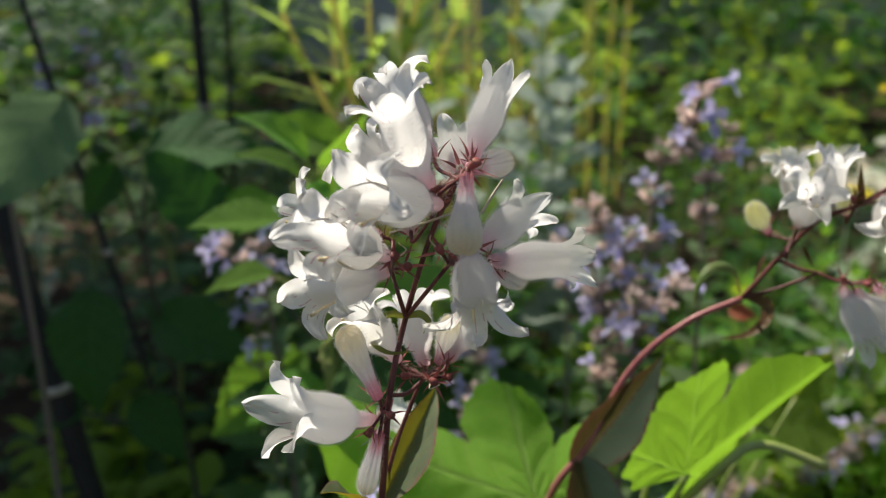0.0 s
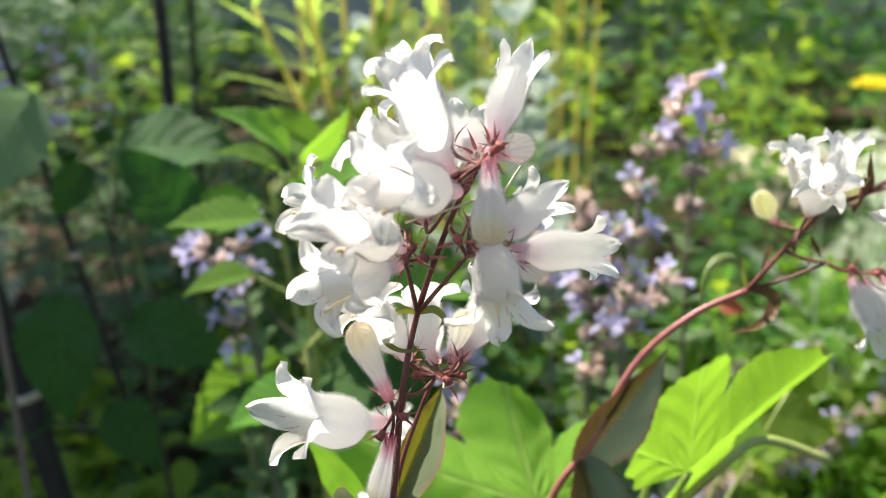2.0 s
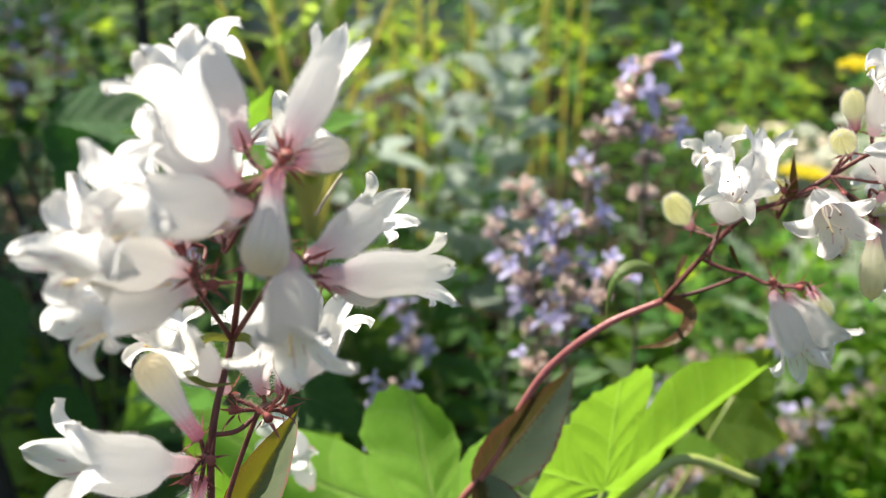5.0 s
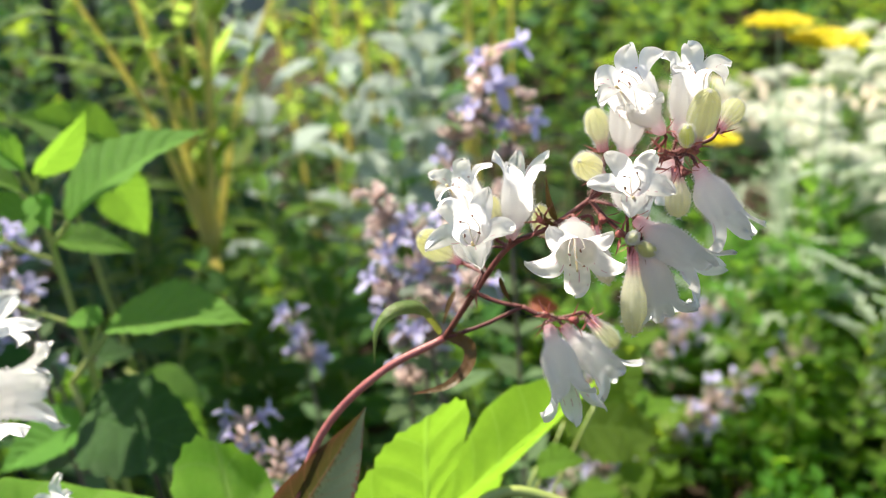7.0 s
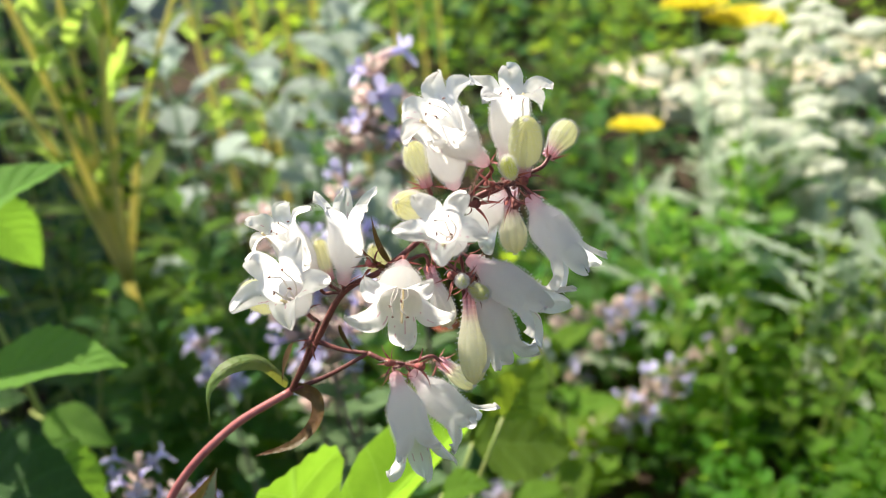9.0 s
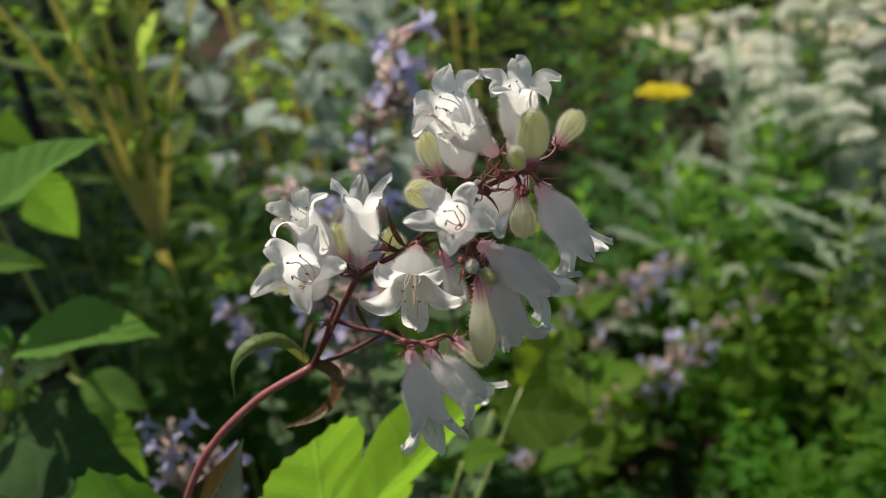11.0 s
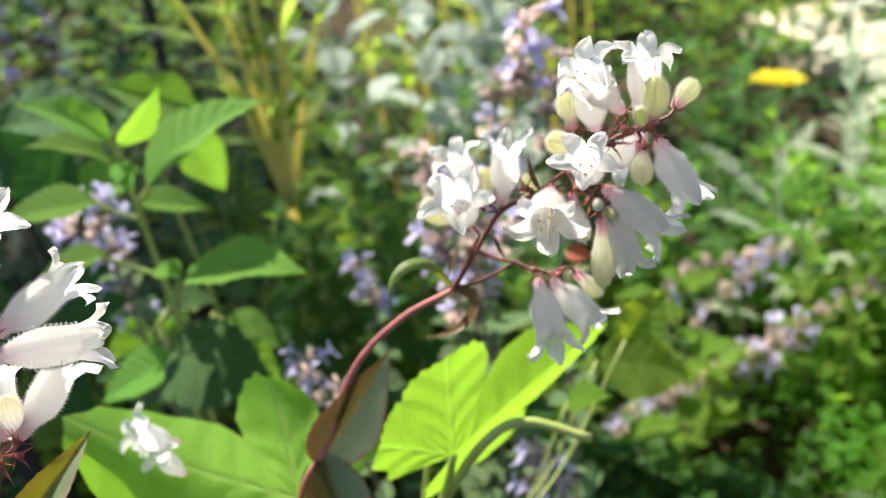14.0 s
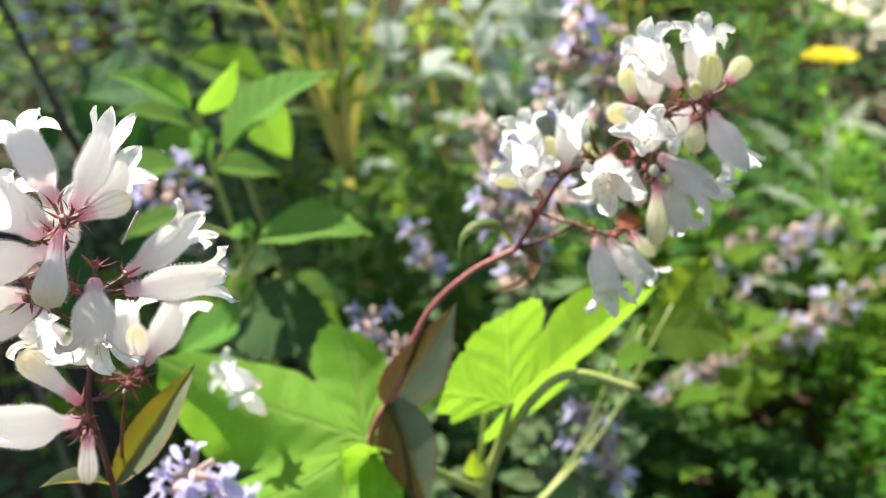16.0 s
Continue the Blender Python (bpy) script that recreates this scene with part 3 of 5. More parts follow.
# ---- the ground ----
def ground_mesh():
    verts, faces = [], []
    xs = [-60, -25, -10, -5, *np.linspace(-3, 3.5, 66), 5, 10, 25, 60]
    ys = [-60, -20, -6, -3, *np.linspace(-1.5, 3.4, 50), 5, 10, 25, 60]
    for y in ys:
        for x in xs:
            near = 1.0 if -3 <= x <= 3.5 and -1.5 <= y <= 3.4 else 0.0
            verts.append((x, y, near * (0.03 * noise.noise((x * 3, y * 3, 0)) + 0.012 * noise.noise((x * 14, y * 14, 3)))))
    n = len(xs)
    for j in range(len(ys) - 1):
        for i in range(n - 1):
            faces.append((j * n + i, j * n + i + 1, (j + 1) * n + i + 1, (j + 1) * n + i))
    return mesh("ground", verts, faces)


ground = part("ground", ground_mesh(), SOIL, None)
tagged(ground, "dark brown garden soil under the plants", "ground", "", "structure")


# ---- two beardtongue plants ----
near = thing("beardtongue_plant", (0.0, 0.2, 0.0), "upright white-flowered beardtongue with pink-based bells and dark red stems", "flowering plant", "beardtongue plants")
near_node = dict(
    low=(0.0022, 0.1900, 0.4995),
    stem1=(0.0053, 0.1900, 0.5304),
    fork=(0.0088, 0.1980, 0.5482),
    mid=(0.0170, 0.1860, 0.5755),
    top=(0.0233, 0.1820, 0.5890),
    left=(0.0075, 0.1840, 0.5667),
    right=(0.0206, 0.1880, 0.5668),
    rlow=(0.0131, 0.2000, 0.5303),
    llow=(0.0032, 0.1900, 0.5258),
)
bloom(near, near_node["top"], (0.0173, 0.1808, 0.5877), (0.0110, 0.1768, 0.6038), spread=0.5, size=1.04, stamens=False)
bloom(near, near_node["top"], (0.0168, 0.1908, 0.5914), (0.0082, 0.2000, 0.6049), spread=0.9, size=0.92, stamens=False)
bloom(near, near_node["top"], (0.0260, 0.1844, 0.5930), (0.0304, 0.1982, 0.6033), spread=0.2, size=0.8, stamens=False)
bloom(near, near_node["top"], (0.0189, 0.1824, 0.5831), (0.0079, 0.1631, 0.5906), spread=0.9, size=1.10, stamens=False)
bloom(near, near_node["left"], (0.0071, 0.1832, 0.5703), (-0.0003, 0.1629, 0.5827), spread=0.95, size=1.10, stamens=False)
bloom(near, near_node["left"], (0.0058, 0.1914, 0.5636), (-0.0051, 0.1718, 0.5673), spread=0.95, size=1.06, stamens=False)
bloom(near, near_node["top"], (0.0153, 0.1880, 0.5856), (0.0021, 0.1940, 0.5914), spread=1.0, size=0.95, stamens=False)
bloom(near, near_node["left"], (0.0039, 0.1933, 0.5714), (-0.0119, 0.1880, 0.5795), spread=0.8, size=0.9, stamens=False)
bud(near, near_node["top"], (0.0252, 0.1780, 0.5909), (0.0253, 0.1640, 0.5784), size=0.0038, tip=0.8)
bloom(near, near_node["right"], (0.0261, 0.1960, 0.5678), (0.0357, 0.2100, 0.5711), spread=0.5, size=0.92, stamens=False)
bloom(near, near_node["right"], (0.0299, 0.1870, 0.5682), (0.0457, 0.1960, 0.5651), spread=0.35, size=0.95, stamens=False)
bloom(near, near_node["right"], (0.0251, 0.1840, 0.5737), (0.0275, 0.1720, 0.5645), spread=0.75, size=1.01, stamens=False)
bloom(near, near_node["rlow"], (0.0064, 0.1985, 0.5358), (-0.0013, 0.1920, 0.5514), spread=0.85, size=0.97, stamens=False)
bloom(near, near_node["rlow"], (0.0127, 0.2040, 0.5314), (0.0096, 0.2120, 0.5429), spread=0.7, size=0.92, stamens=False)
bloom(near, near_node["rlow"], (0.0191, 0.2000, 0.5351), (0.0251, 0.2140, 0.5435), spread=0.6, size=0.95, stamens=False)
bud(near, near_node["llow"], (0.0022, 0.1900, 0.5300), (-0.0042, 0.1840, 0.5515), size=0.0038, tip=0.82)
bloom(near, near_node["llow"], (0.0012, 0.1890, 0.5239), (-0.0130, 0.1774, 0.5322), spread=0.48, size=1.28, stamens=False)
bud(near, near_node["llow"], (0.0027, 0.1880, 0.5209), (-0.0014, 0.1850, 0.5040), size=0.0027, tip=0.75)
bud(near, near_node["top"], (0.0253, 0.1860, 0.5902), (0.0343, 0.1960, 0.5897), size=0.0034, tip=0.7)
bloom(near, near_node["top"], (0.0228, 0.1957, 0.5876), (0.0204, 0.2140, 0.5879), spread=0.7, size=0.95, stamens=False)
bloom(near, near_node["top"], (0.0117, 0.1900, 0.5737), (0.0075, 0.2040, 0.5807), spread=0.4, size=0.85, stamens=False)
bud(near, near_node["right"], (0.0301, 0.1920, 0.5651), (0.0379, 0.2060, 0.5551), size=0.0032, tip=0.7)
bud(near, near_node["rlow"], (0.0166, 0.2040, 0.5329), (0.0203, 0.2000, 0.5479), size=0.0030, tip=0.7)



def spent(plant, node, at, towards, seed, style=0.0):
    """A calyx whose bell has dropped, with its thin dry style where it is left."""
    r = random.Random(seed)
    m = aim(at, towards)
    d = (Vector(towards) - Vector(at)).normalized()
    cup = part("calyx", tube("calyx", [at, Vector(at) + d * 0.0009, Vector(at) + d * 0.0024], 0.0007, 0.0011, 8, 4, 0.08), SEPAL, plant)
    sepals(cup, aim(Vector(at) + d * 0.0014, Vector(at) + d), 5, seed, 0.0048)
    if style:
        bow = Vector((r.uniform(-1, 1), r.uniform(-1, 1), r.uniform(-1, 1))) * style * 0.25
        part("style", tube("style", [at, Vector(at) + d * style * 0.5 + bow, Vector(at) + d * style], 0.00022, 0.00012, 5, 6), STRAW, cup)
    pedicel(plant, node, at, towards)


for k, (node, dx, dy, dz, style) in enumerate((
    ("top", 0.004, -0.004, 0.005, 0.007), ("top", -0.006, 0.004, -0.004, 0.0),
    ("left", 0.002, -0.006, 0.006, 0.009), ("left", -0.003, 0.002, 0.008, 0.006), ("left", 0.004, -0.003, 0.002, 0.0),
    ("right", -0.002, -0.005, 0.006, 0.008), ("right", 0.004, -0.006, 0.003, 0.0), ("right", 0.001, 0.004, 0.008, 0.0),
    ("rlow", -0.005, -0.005, 0.003, 0.0), ("rlow", 0.003, -0.006, 0.002, 0.006), ("rlow", 0.007, -0.003, 0.002, 0.0),
    ("llow", 0.003, -0.005, 0.002, 0.0), ("llow", -0.003, -0.005, -0.004, 0.005),
)):
    p = Vector(near_node[node])
    d = Vector((dx, dy, dz))
    spent(near, p, p + d * 0.7, p + d * 1.5, 300 + k, style)

nn = near_node
part("stem", tube("stem", [(0.002, 0.20, -0.01), (-0.004, 0.195, 0.25), (-0.006, 0.19, 0.42), nn["low"], nn["stem1"], nn["fork"], nn["mid"], nn["top"]], 0.0012, 0.0005, 10, 8, 0.03), STEM_RED, near)
for a, b, lift in (("fork", "left", 0.0), ("fork", "right", 0.0), ("stem1", "rlow", -0.002), ("stem1", "llow", 0.0)):
    p, q = Vector(nn[a]), Vector(nn[b])
    part("branch", tube("branch", [p, p.lerp(q, 0.5) + Vector((0, 0, lift)), q], 0.0006, 0.0005, 8, 6, 0.04), STEM_RED, near)
part("branch", tube("branch", [(0.0005, 0.1960, 0.4917), (0.0051, 0.1980, 0.5103), (0.0110, 0.2000, 0.5265), nn["rlow"]], 0.0006, 0.0005, 8, 6), STEM_RED, near)
part("bract", strap("bract", [(0.0085, 0.1980, 0.5485), (0.0054, 0.1940, 0.5509), (0.0016, 0.1910, 0.5486), (0.0019, 0.1900, 0.5448), (0.0057, 0.1900, 0.5423), (0.0117, 0.1920, 0.5419)], 0.0019, (0, 0.5, 0.9)), GREEN_BRACT, near)
part("bract", strap("bract", [(0.0094, 0.1980, 0.5486), (0.0131, 0.1940, 0.5511), (0.0154, 0.1920, 0.5497), (0.0139, 0.1900, 0.5476)], 0.0019, (0, 0.5, 0.9)), GREEN_BRACT, near)
leaf(near, "olive", (0.0018, 0.1900, 0.4973), (0.013, 0.236, 0.508), (0.52, -0.5, 0.68), 0.72, "olive green leaf flushed with red, folded along its rib")
leaf(near, "olive", (-0.0052, 0.1970, 0.4912), (-0.0112, 0.1780, 0.5092), (-0.1, -0.5, 0.8), 1.1, "olive green leaf flushed with red")
leaf(near, "olive", (-0.006, 0.192, 0.42), (0.05, 0.20, 0.40), (0, -0.3, 1), 1.0)
leaf(near, "olive", (-0.006, 0.192, 0.42), (-0.06, 0.17, 0.40), (0, -0.3, 1), 1.0)
leaf(near, "olive", (-0.004, 0.194, 0.30), (0.0, 0.12, 0.29), (0, 0, 1), 1.0)
leaf(near, "olive", (-0.004, 0.194, 0.30), (0.0, 0.27, 0.29), (0, 0, 1), 1.0)
# a dry stigma thread that crosses the top cluster
part("style", tube("style", [(0.0079, 0.1820, 0.5765), (0.0173, 0.1760, 0.5814), (0.0227, 0.1780, 0.5829)], 0.0003, 0.0003, 5, 5), STRAW, near)
part("style", tube("style", [(0.0277, 0.1960, 0.5767), (0.0297, 0.1980, 0.5797), (0.0326, 0.2000, 0.5839)], 0.0004, 0.0003, 5, 5), STRAW, near)

far = thing("beardtongue_plant", (0.035, 0.27, 0.0), "white-flowered beardtongue with a bent pink stem and pale buds", "flowering plant", "beardtongue plants")
far_node = dict(
    fork=(0.1180, 0.2970, 0.5126),
    a=(0.1277, 0.2940, 0.5289),
    b=(0.1373, 0.2880, 0.5454),
    c=(0.1482, 0.2860, 0.5515),
    d=(0.1583, 0.2840, 0.5595),
    e=(0.1683, 0.2820, 0.5676),
    top=(0.1783, 0.2800, 0.5726),
    left=(0.1299, 0.2880, 0.5381),
    br=(0.1409, 0.2900, 0.5258),
    low=(0.1503, 0.2850, 0.5242),
    right=(0.1670, 0.2770, 0.5518),
)
bloom(far, far_node["left"], (0.1283, 0.2788, 0.5469), (0.1269, 0.2660, 0.5602), spread=0.95, size=1.04)
bloom(far, far_node["b"], (0.1314, 0.2897, 0.5473), (0.1257, 0.2860, 0.5645), spread=0.9, size=0.9)
bloom(far, far_node["b"], (0.1377, 0.2870, 0.5483), (0.1402, 0.2880, 0.5634), spread=0.45, size=0.9)
bud(far, far_node["left"], (0.1232, 0.2940, 0.5395), (0.1137, 0.2840, 0.5518), size=0.0040, tip=0.6)
bud(far, far_node["b"], (0.1341, 0.2900, 0.5488), (0.1330, 0.2900, 0.5596), size=0.0027, tip=0.62)
bud(far, far_node["c"], (0.1479, 0.2920, 0.5462), (0.1460, 0.2900, 0.5563), size=0.0033, tip=0.65)
bloom(far, far_node["d"], (0.1657, 0.2684, 0.5638), (0.1629, 0.2540, 0.5751), spread=1.0, size=0.85)
bloom(far, far_node["c"], (0.1531, 0.2770, 0.5569), (0.1519, 0.2620, 0.5552), spread=0.95, size=1.12)
bloom(far, far_node["e"], (0.1741, 0.2760, 0.5794), (0.1651, 0.2690, 0.5940), spread=0.95, size=0.95)
bloom(far, far_node["top"], (0.1791, 0.2800, 0.5771), (0.1806, 0.2760, 0.5932), spread=0.9, size=0.92)
bloom(far, far_node["e"], (0.1670, 0.2820, 0.5725), (0.1655, 0.2740, 0.5860), spread=0.3, size=0.9)
bud(far, far_node["top"], (0.1828, 0.2770, 0.5757), (0.1822, 0.2660, 0.5915), size=0.0041, tip=0.55)
bud(far, far_node["top"], (0.1792, 0.2720, 0.5773), (0.1776, 0.2660, 0.5834), size=0.0019, tip=0.5)
bud(far, far_node["top"], (0.1890, 0.2800, 0.5778), (0.1955, 0.2850, 0.5835), size=0.0030, tip=0.65)
bud(far, far_node["d"], (0.1608, 0.2800, 0.5743), (0.1583, 0.2800, 0.5851), size=0.0031, tip=0.6)
bud(far, far_node["d"], (0.1603, 0.2800, 0.5678), (0.1538, 0.2720, 0.5745), size=0.0035, tip=0.6)
bud(far, far_node["top"], (0.1795, 0.2800, 0.5686), (0.1793, 0.2750, 0.5570), size=0.0033, tip=0.65)
bloom(far, far_node["top"], (0.1838, 0.2780, 0.5697), (0.1899, 0.2722, 0.5588), spread=0.4, size=0.98)
bloom(far, far_node["e"], (0.1811, 0.2840, 0.5698), (0.1756, 0.2940, 0.5593), spread=0.9, size=0.9)
bloom(far, far_node["right"], (0.1684, 0.2750, 0.5572), (0.1799, 0.2668, 0.5497), spread=0.45, size=0.98)
bloom(far, far_node["right"], (0.1700, 0.2730, 0.5513), (0.1737, 0.2665, 0.5388), spread=0.8, size=0.94)
bud(far, far_node["right"], (0.1674, 0.2720, 0.5510), (0.1663, 0.2620, 0.5311), size=0.0036, tip=0.65)
bud(far, far_node["right"], (0.1683, 0.2700, 0.5519), (0.1709, 0.2640, 0.5530), size=0.0020, tip=0.5)
bud(far, far_node["right"], (0.1662, 0.2700, 0.5533), (0.1657, 0.2620, 0.5589), size=0.0012, tip=0.5)
bud(far, far_node["c"], (0.1590, 0.2820, 0.5527), (0.1624, 0.2760, 0.5388), size=0.0030, tip=0.7)
bloom(far, far_node["low"], (0.1473, 0.2836, 0.5227), (0.1505, 0.2685, 0.5142), spread=0.35, size=1.0)
bloom(far, far_node["low"], (0.1516, 0.2840, 0.5224), (0.1613, 0.2764, 0.5138), spread=0.55, size=1.0)
bud(far, far_node["low"], (0.1592, 0.2860, 0.5231), (0.1674, 0.2880, 0.5129), size=0.0027, tip=0.65)

for k, (node, dx, dy, dz, style) in enumerate((
    ("top", -0.004, -0.005, 0.002, 0.006), ("top", 0.004, -0.005, 0.002, 0.0), ("top", 0.002, -0.004, -0.004, 0.0), ("e", 0.003, -0.005, 0.002, 0.007),
    ("d", 0.003, -0.005, -0.004, 0.0), ("c", -0.003, -0.004, 0.004, 0.008), ("right", -0.003, -0.005, 0.003, 0.006), ("right", 0.004, -0.004, 0.003, 0.0),
    ("low", 0.004, -0.005, 0.002, 0.0), ("low", -0.004, -0.003, 0.003, 0.005), ("left", -0.003, -0.004, -0.004, 0.0),
)):
    p = Vector(far_node[node])
    d = Vector((dx, dy, dz))
    spent(far, p, p + d * 0.7, p + d * 1.5, 340 + k, style)

fn = far_node
part("stem", tube("stem", [(0.03, 0.265, -0.01), (0.034, 0.272, 0.2), (0.042, 0.282, 0.36), (0.0499, 0.2850, 0.4267), (0.0645, 0.2880, 0.4538), (0.0799, 0.2920, 0.4854), (0.0985, 0.2950, 0.5031), fn["fork"]], 0.0017, 0.0011, 10, 8, 0.02), STEM_PINK, far, None, "smooth bent pink stem")
part("axis", tube("axis", [fn["fork"], fn["a"], fn["b"], fn["c"], fn["d"], fn["e"], fn["top"]], 0.0009, 0.0006, 9, 7, 0.03), STEM_RED, far)
for a, b in (("fork", "br"), ("br", "low"), ("fork", "left"), ("d", "right"), ("a", "br")):
    p, q = Vector(fn[a]), Vector(fn[b])
    part("branch", tube("branch", [p, p.lerp(q, 0.5) + Vector((0, 0, -0.0008)), q], 0.0007, 0.00055, 8, 5, 0.04), STEM_RED, far)
part("bract", strap("bract", [(0.1177, 0.2970, 0.5152), (0.1129, 0.2920, 0.5260), (0.1052, 0.2870, 0.5286), (0.0996, 0.2840, 0.5239), (0.0981, 0.2830, 0.5127)], 0.0048, (0, 0.6, 0.8), 0.5, twist=0.9), GREEN_BRACT, far, None, "olive bract that arches over")
part("bract", strap("bract", [(0.1191, 0.2970, 0.5140), (0.1256, 0.2920, 0.5127), (0.1246, 0.2880, 0.5076), (0.1181, 0.2850, 0.5035), (0.1080, 0.2830, 0.5029)], 0.0044, (0.5, 0.1, 0.8), 0.35, twist=-0.3), BRACT, far, None, "brown curled bract")
for k, (a, b) in enumerate((((0.1502, 0.2860, 0.5529), (0.1471, 0.2840, 0.5667)), ((0.1501, 0.2860, 0.5518), (0.1439, 0.2800, 0.5606)), ((0.1223, 0.2900, 0.5320), (0.1182, 0.2860, 0.5225)), ((0.1346, 0.2900, 0.5355), (0.1379, 0.2860, 0.5286)))):
    part("bract", leaf_mesh("bract", 0.16, 0.3, 0, 0.5, 0.25, 12, 2, seed=80 + k), BRACT, far, lay(a, b, (-0.5, -0.6, 0.5)))
leaf(far, "olive", (0.0600, 0.2885, 0.4440), (0.0925, 0.2980, 0.4890), (0.35, -0.9, 0.15), 1.3, "olive and maroon leaf that clasps the stem", MAROON)
leaf(far, "olive", (0.0620, 0.2880, 0.4500), (0.0725, 0.2760, 0.3990), (0.4, -0.85, 0.3), -1.25, "grey-green leaf with a maroon back, hanging from the stem", MAROON)
leaf(far, "olive", (0.038, 0.276, 0.28), (-0.03, 0.27, 0.29), (0, 0, 1), 1.0)
leaf(far, "olive", (0.038, 0.276, 0.28), (0.10, 0.26, 0.29), (0, 0, 1), 1.0)

# ---- the broad-leaved mallow under the flowers ----
mallow = thing("mallow_plant", (0.085, 0.34, 0.0), "low plant with broad lime-green lobed leaves on pale stalks", "plant")
LOBED = [
    lobed_mesh("lobed_leaf", (0.44, 0.57, 1.0, 0.46, 0.32), 3, 0.05, 0.10, 0.10, 0.86, notch=(0.10, 0.48, 0.30, 0.12), crease=-0.65),
    lobed_mesh("lobed_leaf", (0.50, 0.84, 1.0, 0.52, 0.46), 8, 0.12, 0.34, 0.24, 0.84, notch=0.42),
    lobed_mesh("lobed_leaf", (0.6, 0.85, 1.0, 0.85, 0.6), 12, 0.25, 0.08, 0.1),
]
part("stem", tube("stem", [(0.085, 0.34, -0.01), (0.082, 0.335, 0.2), (0.0887, 0.3180, 0.3556), (0.0922, 0.3150, 0.3772)], 0.004, 0.0028, 10, 6, 0.05), LIME_STEM, mallow)


def lobed(which, base, tip, normal, foot, scale=1.0, wide=1.0):
    part("leaf", LOBED[which], LIME, mallow, lay(base, tip, normal, scale, wide))
    b, f = Vector(base), Vector(foot)
    part("petiole", tube("petiole", [f, f.lerp(b, 0.6) + Vector((0, 0.002, -0.003)), b], 0.0025, 0.0016, 8, 6), LIME_STEM, mallow)


lobed(0, (0.1079, 0.3090, 0.4283), (0.1676, 0.3520, 0.4595), (-0.04, -1.0, -0.12), (0.0922, 0.3150, 0.3765), 1.0, 1.0)
lobed(1, (0.0468, 0.2920, 0.4245), (-0.0402, 0.3150, 0.4301), (0.1, -0.45, 0.9), (0.0881, 0.3160, 0.3689), 1.0, 1.0)
part("leaf", lobed_mesh("lobed_leaf", (0.4, 0.8, 1.0, 0.8, 0.4), 21, 0.5, 0.05, 0.9, 0.55), LIME, mallow, lay((0.0461, 0.2820, 0.4214), (0.0354, 0.2680, 0.4579), (0.3, -0.75, 0.55), 1.0, 0.55), "young lime-green leaf folded lengthwise")
part("shoot", tube("shoot", [(0.0873, 0.3160, 0.3718), (0.0908, 0.3180, 0.3922), (0.0949, 0.3220, 0.4159)], 0.0017, 0.0013, 8, 5), LIME_STEM, mallow)
part("leaf", pick("fresh"), FRESH, mallow, lay((0.0872, 0.3140, 0.3800), (0.0888, 0.3100, 0.4013), (0, -1, 0.3)))
for a, b, n in (((0.1719, 0.4300, 0.3833), (0.2242, 0.4380, 0.3663), (0.1, -0.6, 0.8)), ((0.1864, 0.4200, 0.4029), (0.2096, 0.4400, 0.4201), (0.2, -0.8, 0.6)), ((0.1551, 0.4000, 0.3807), (0.1766, 0.3900, 0.3908), (0, -0.4, 1))):
    part("leaf", pick("dark"), FRESH, mallow, lay(a, b, n, 1.0, 1.25))
    p = Vector(a)
    part("petiole", tube("petiole", [(0.085, 0.34, 0.3), Vector((0.085, 0.34, 0.3)).lerp(p, 0.6) + Vector((0, 0.01, -0.03)), p], 0.0011, 0.0008, 7, 5), LIME_STEM, mallow)

part("cut_stalk", tube("cut_stalk", [(0.0900, 0.3300, 0.3700), (0.1186, 0.3027, 0.4362), (0.1368, 0.3114, 0.4422), (0.1628, 0.3092, 0.4345)], 0.0022, 0.0019, 9, 6, 0.04), LIME_STEM, mallow, None, "short pale green cut stalk")

# a dropped bell that lies against the broad leaves
dropped = thing("fallen_flower", (-0.0072, 0.2900, 0.4533), "dropped white bell flower, pink at its base, lying on leaves", "flower")
for a, b, s in (((0.0022, 0.2980, 0.4492), (-0.0071, 0.2910, 0.4611), 1.0), ((0.0012, 0.2960, 0.4351), (-0.0014, 0.2900, 0.4503), 0.8)):
    me, _ = corolla_mesh((Vector(a) - Vector(b)).length, s, 0.85, 990 + int(s * 10))
    part("corolla", me, PETAL, dropped, aim(a, b))
rust = thing("dry_leaf", (0.1684, 0.4690, 0.4287), "small rust-orange withered leaf caught among the stems", "leaf")
part("blade", leaf_mesh("blade", 0.6, 0.4, 0.02, 0.5, 0.3, 14, 3, seed=91), RUST, rust, lay((0.1589, 0.4690, 0.4307), (0.1745, 0.4650, 0.4276), (0, -0.8, 0.5)))


# ---- catmint ----
def calyx_mesh():
    verts, faces = [], []
    for i, (z, r) in enumerate(((0, 0.0005), (0.002, 0.0012), (0.005, 0.0014), (0.0062, 0.0015))):
        for k in range(8):
            a = 2 * math.pi * k / 8
            verts.append((r * math.cos(a), r * math.sin(a), z + (0.0012 if i == 3 and k % 2 else 0)))
    for i in range(3):
        for k in range(8):
            j = (k + 1) % 8
            faces.append((i * 8 + k, i * 8 + j, i * 8 + 8 + j, i * 8 + 8 + k))
    return mesh("calyx", verts, faces)


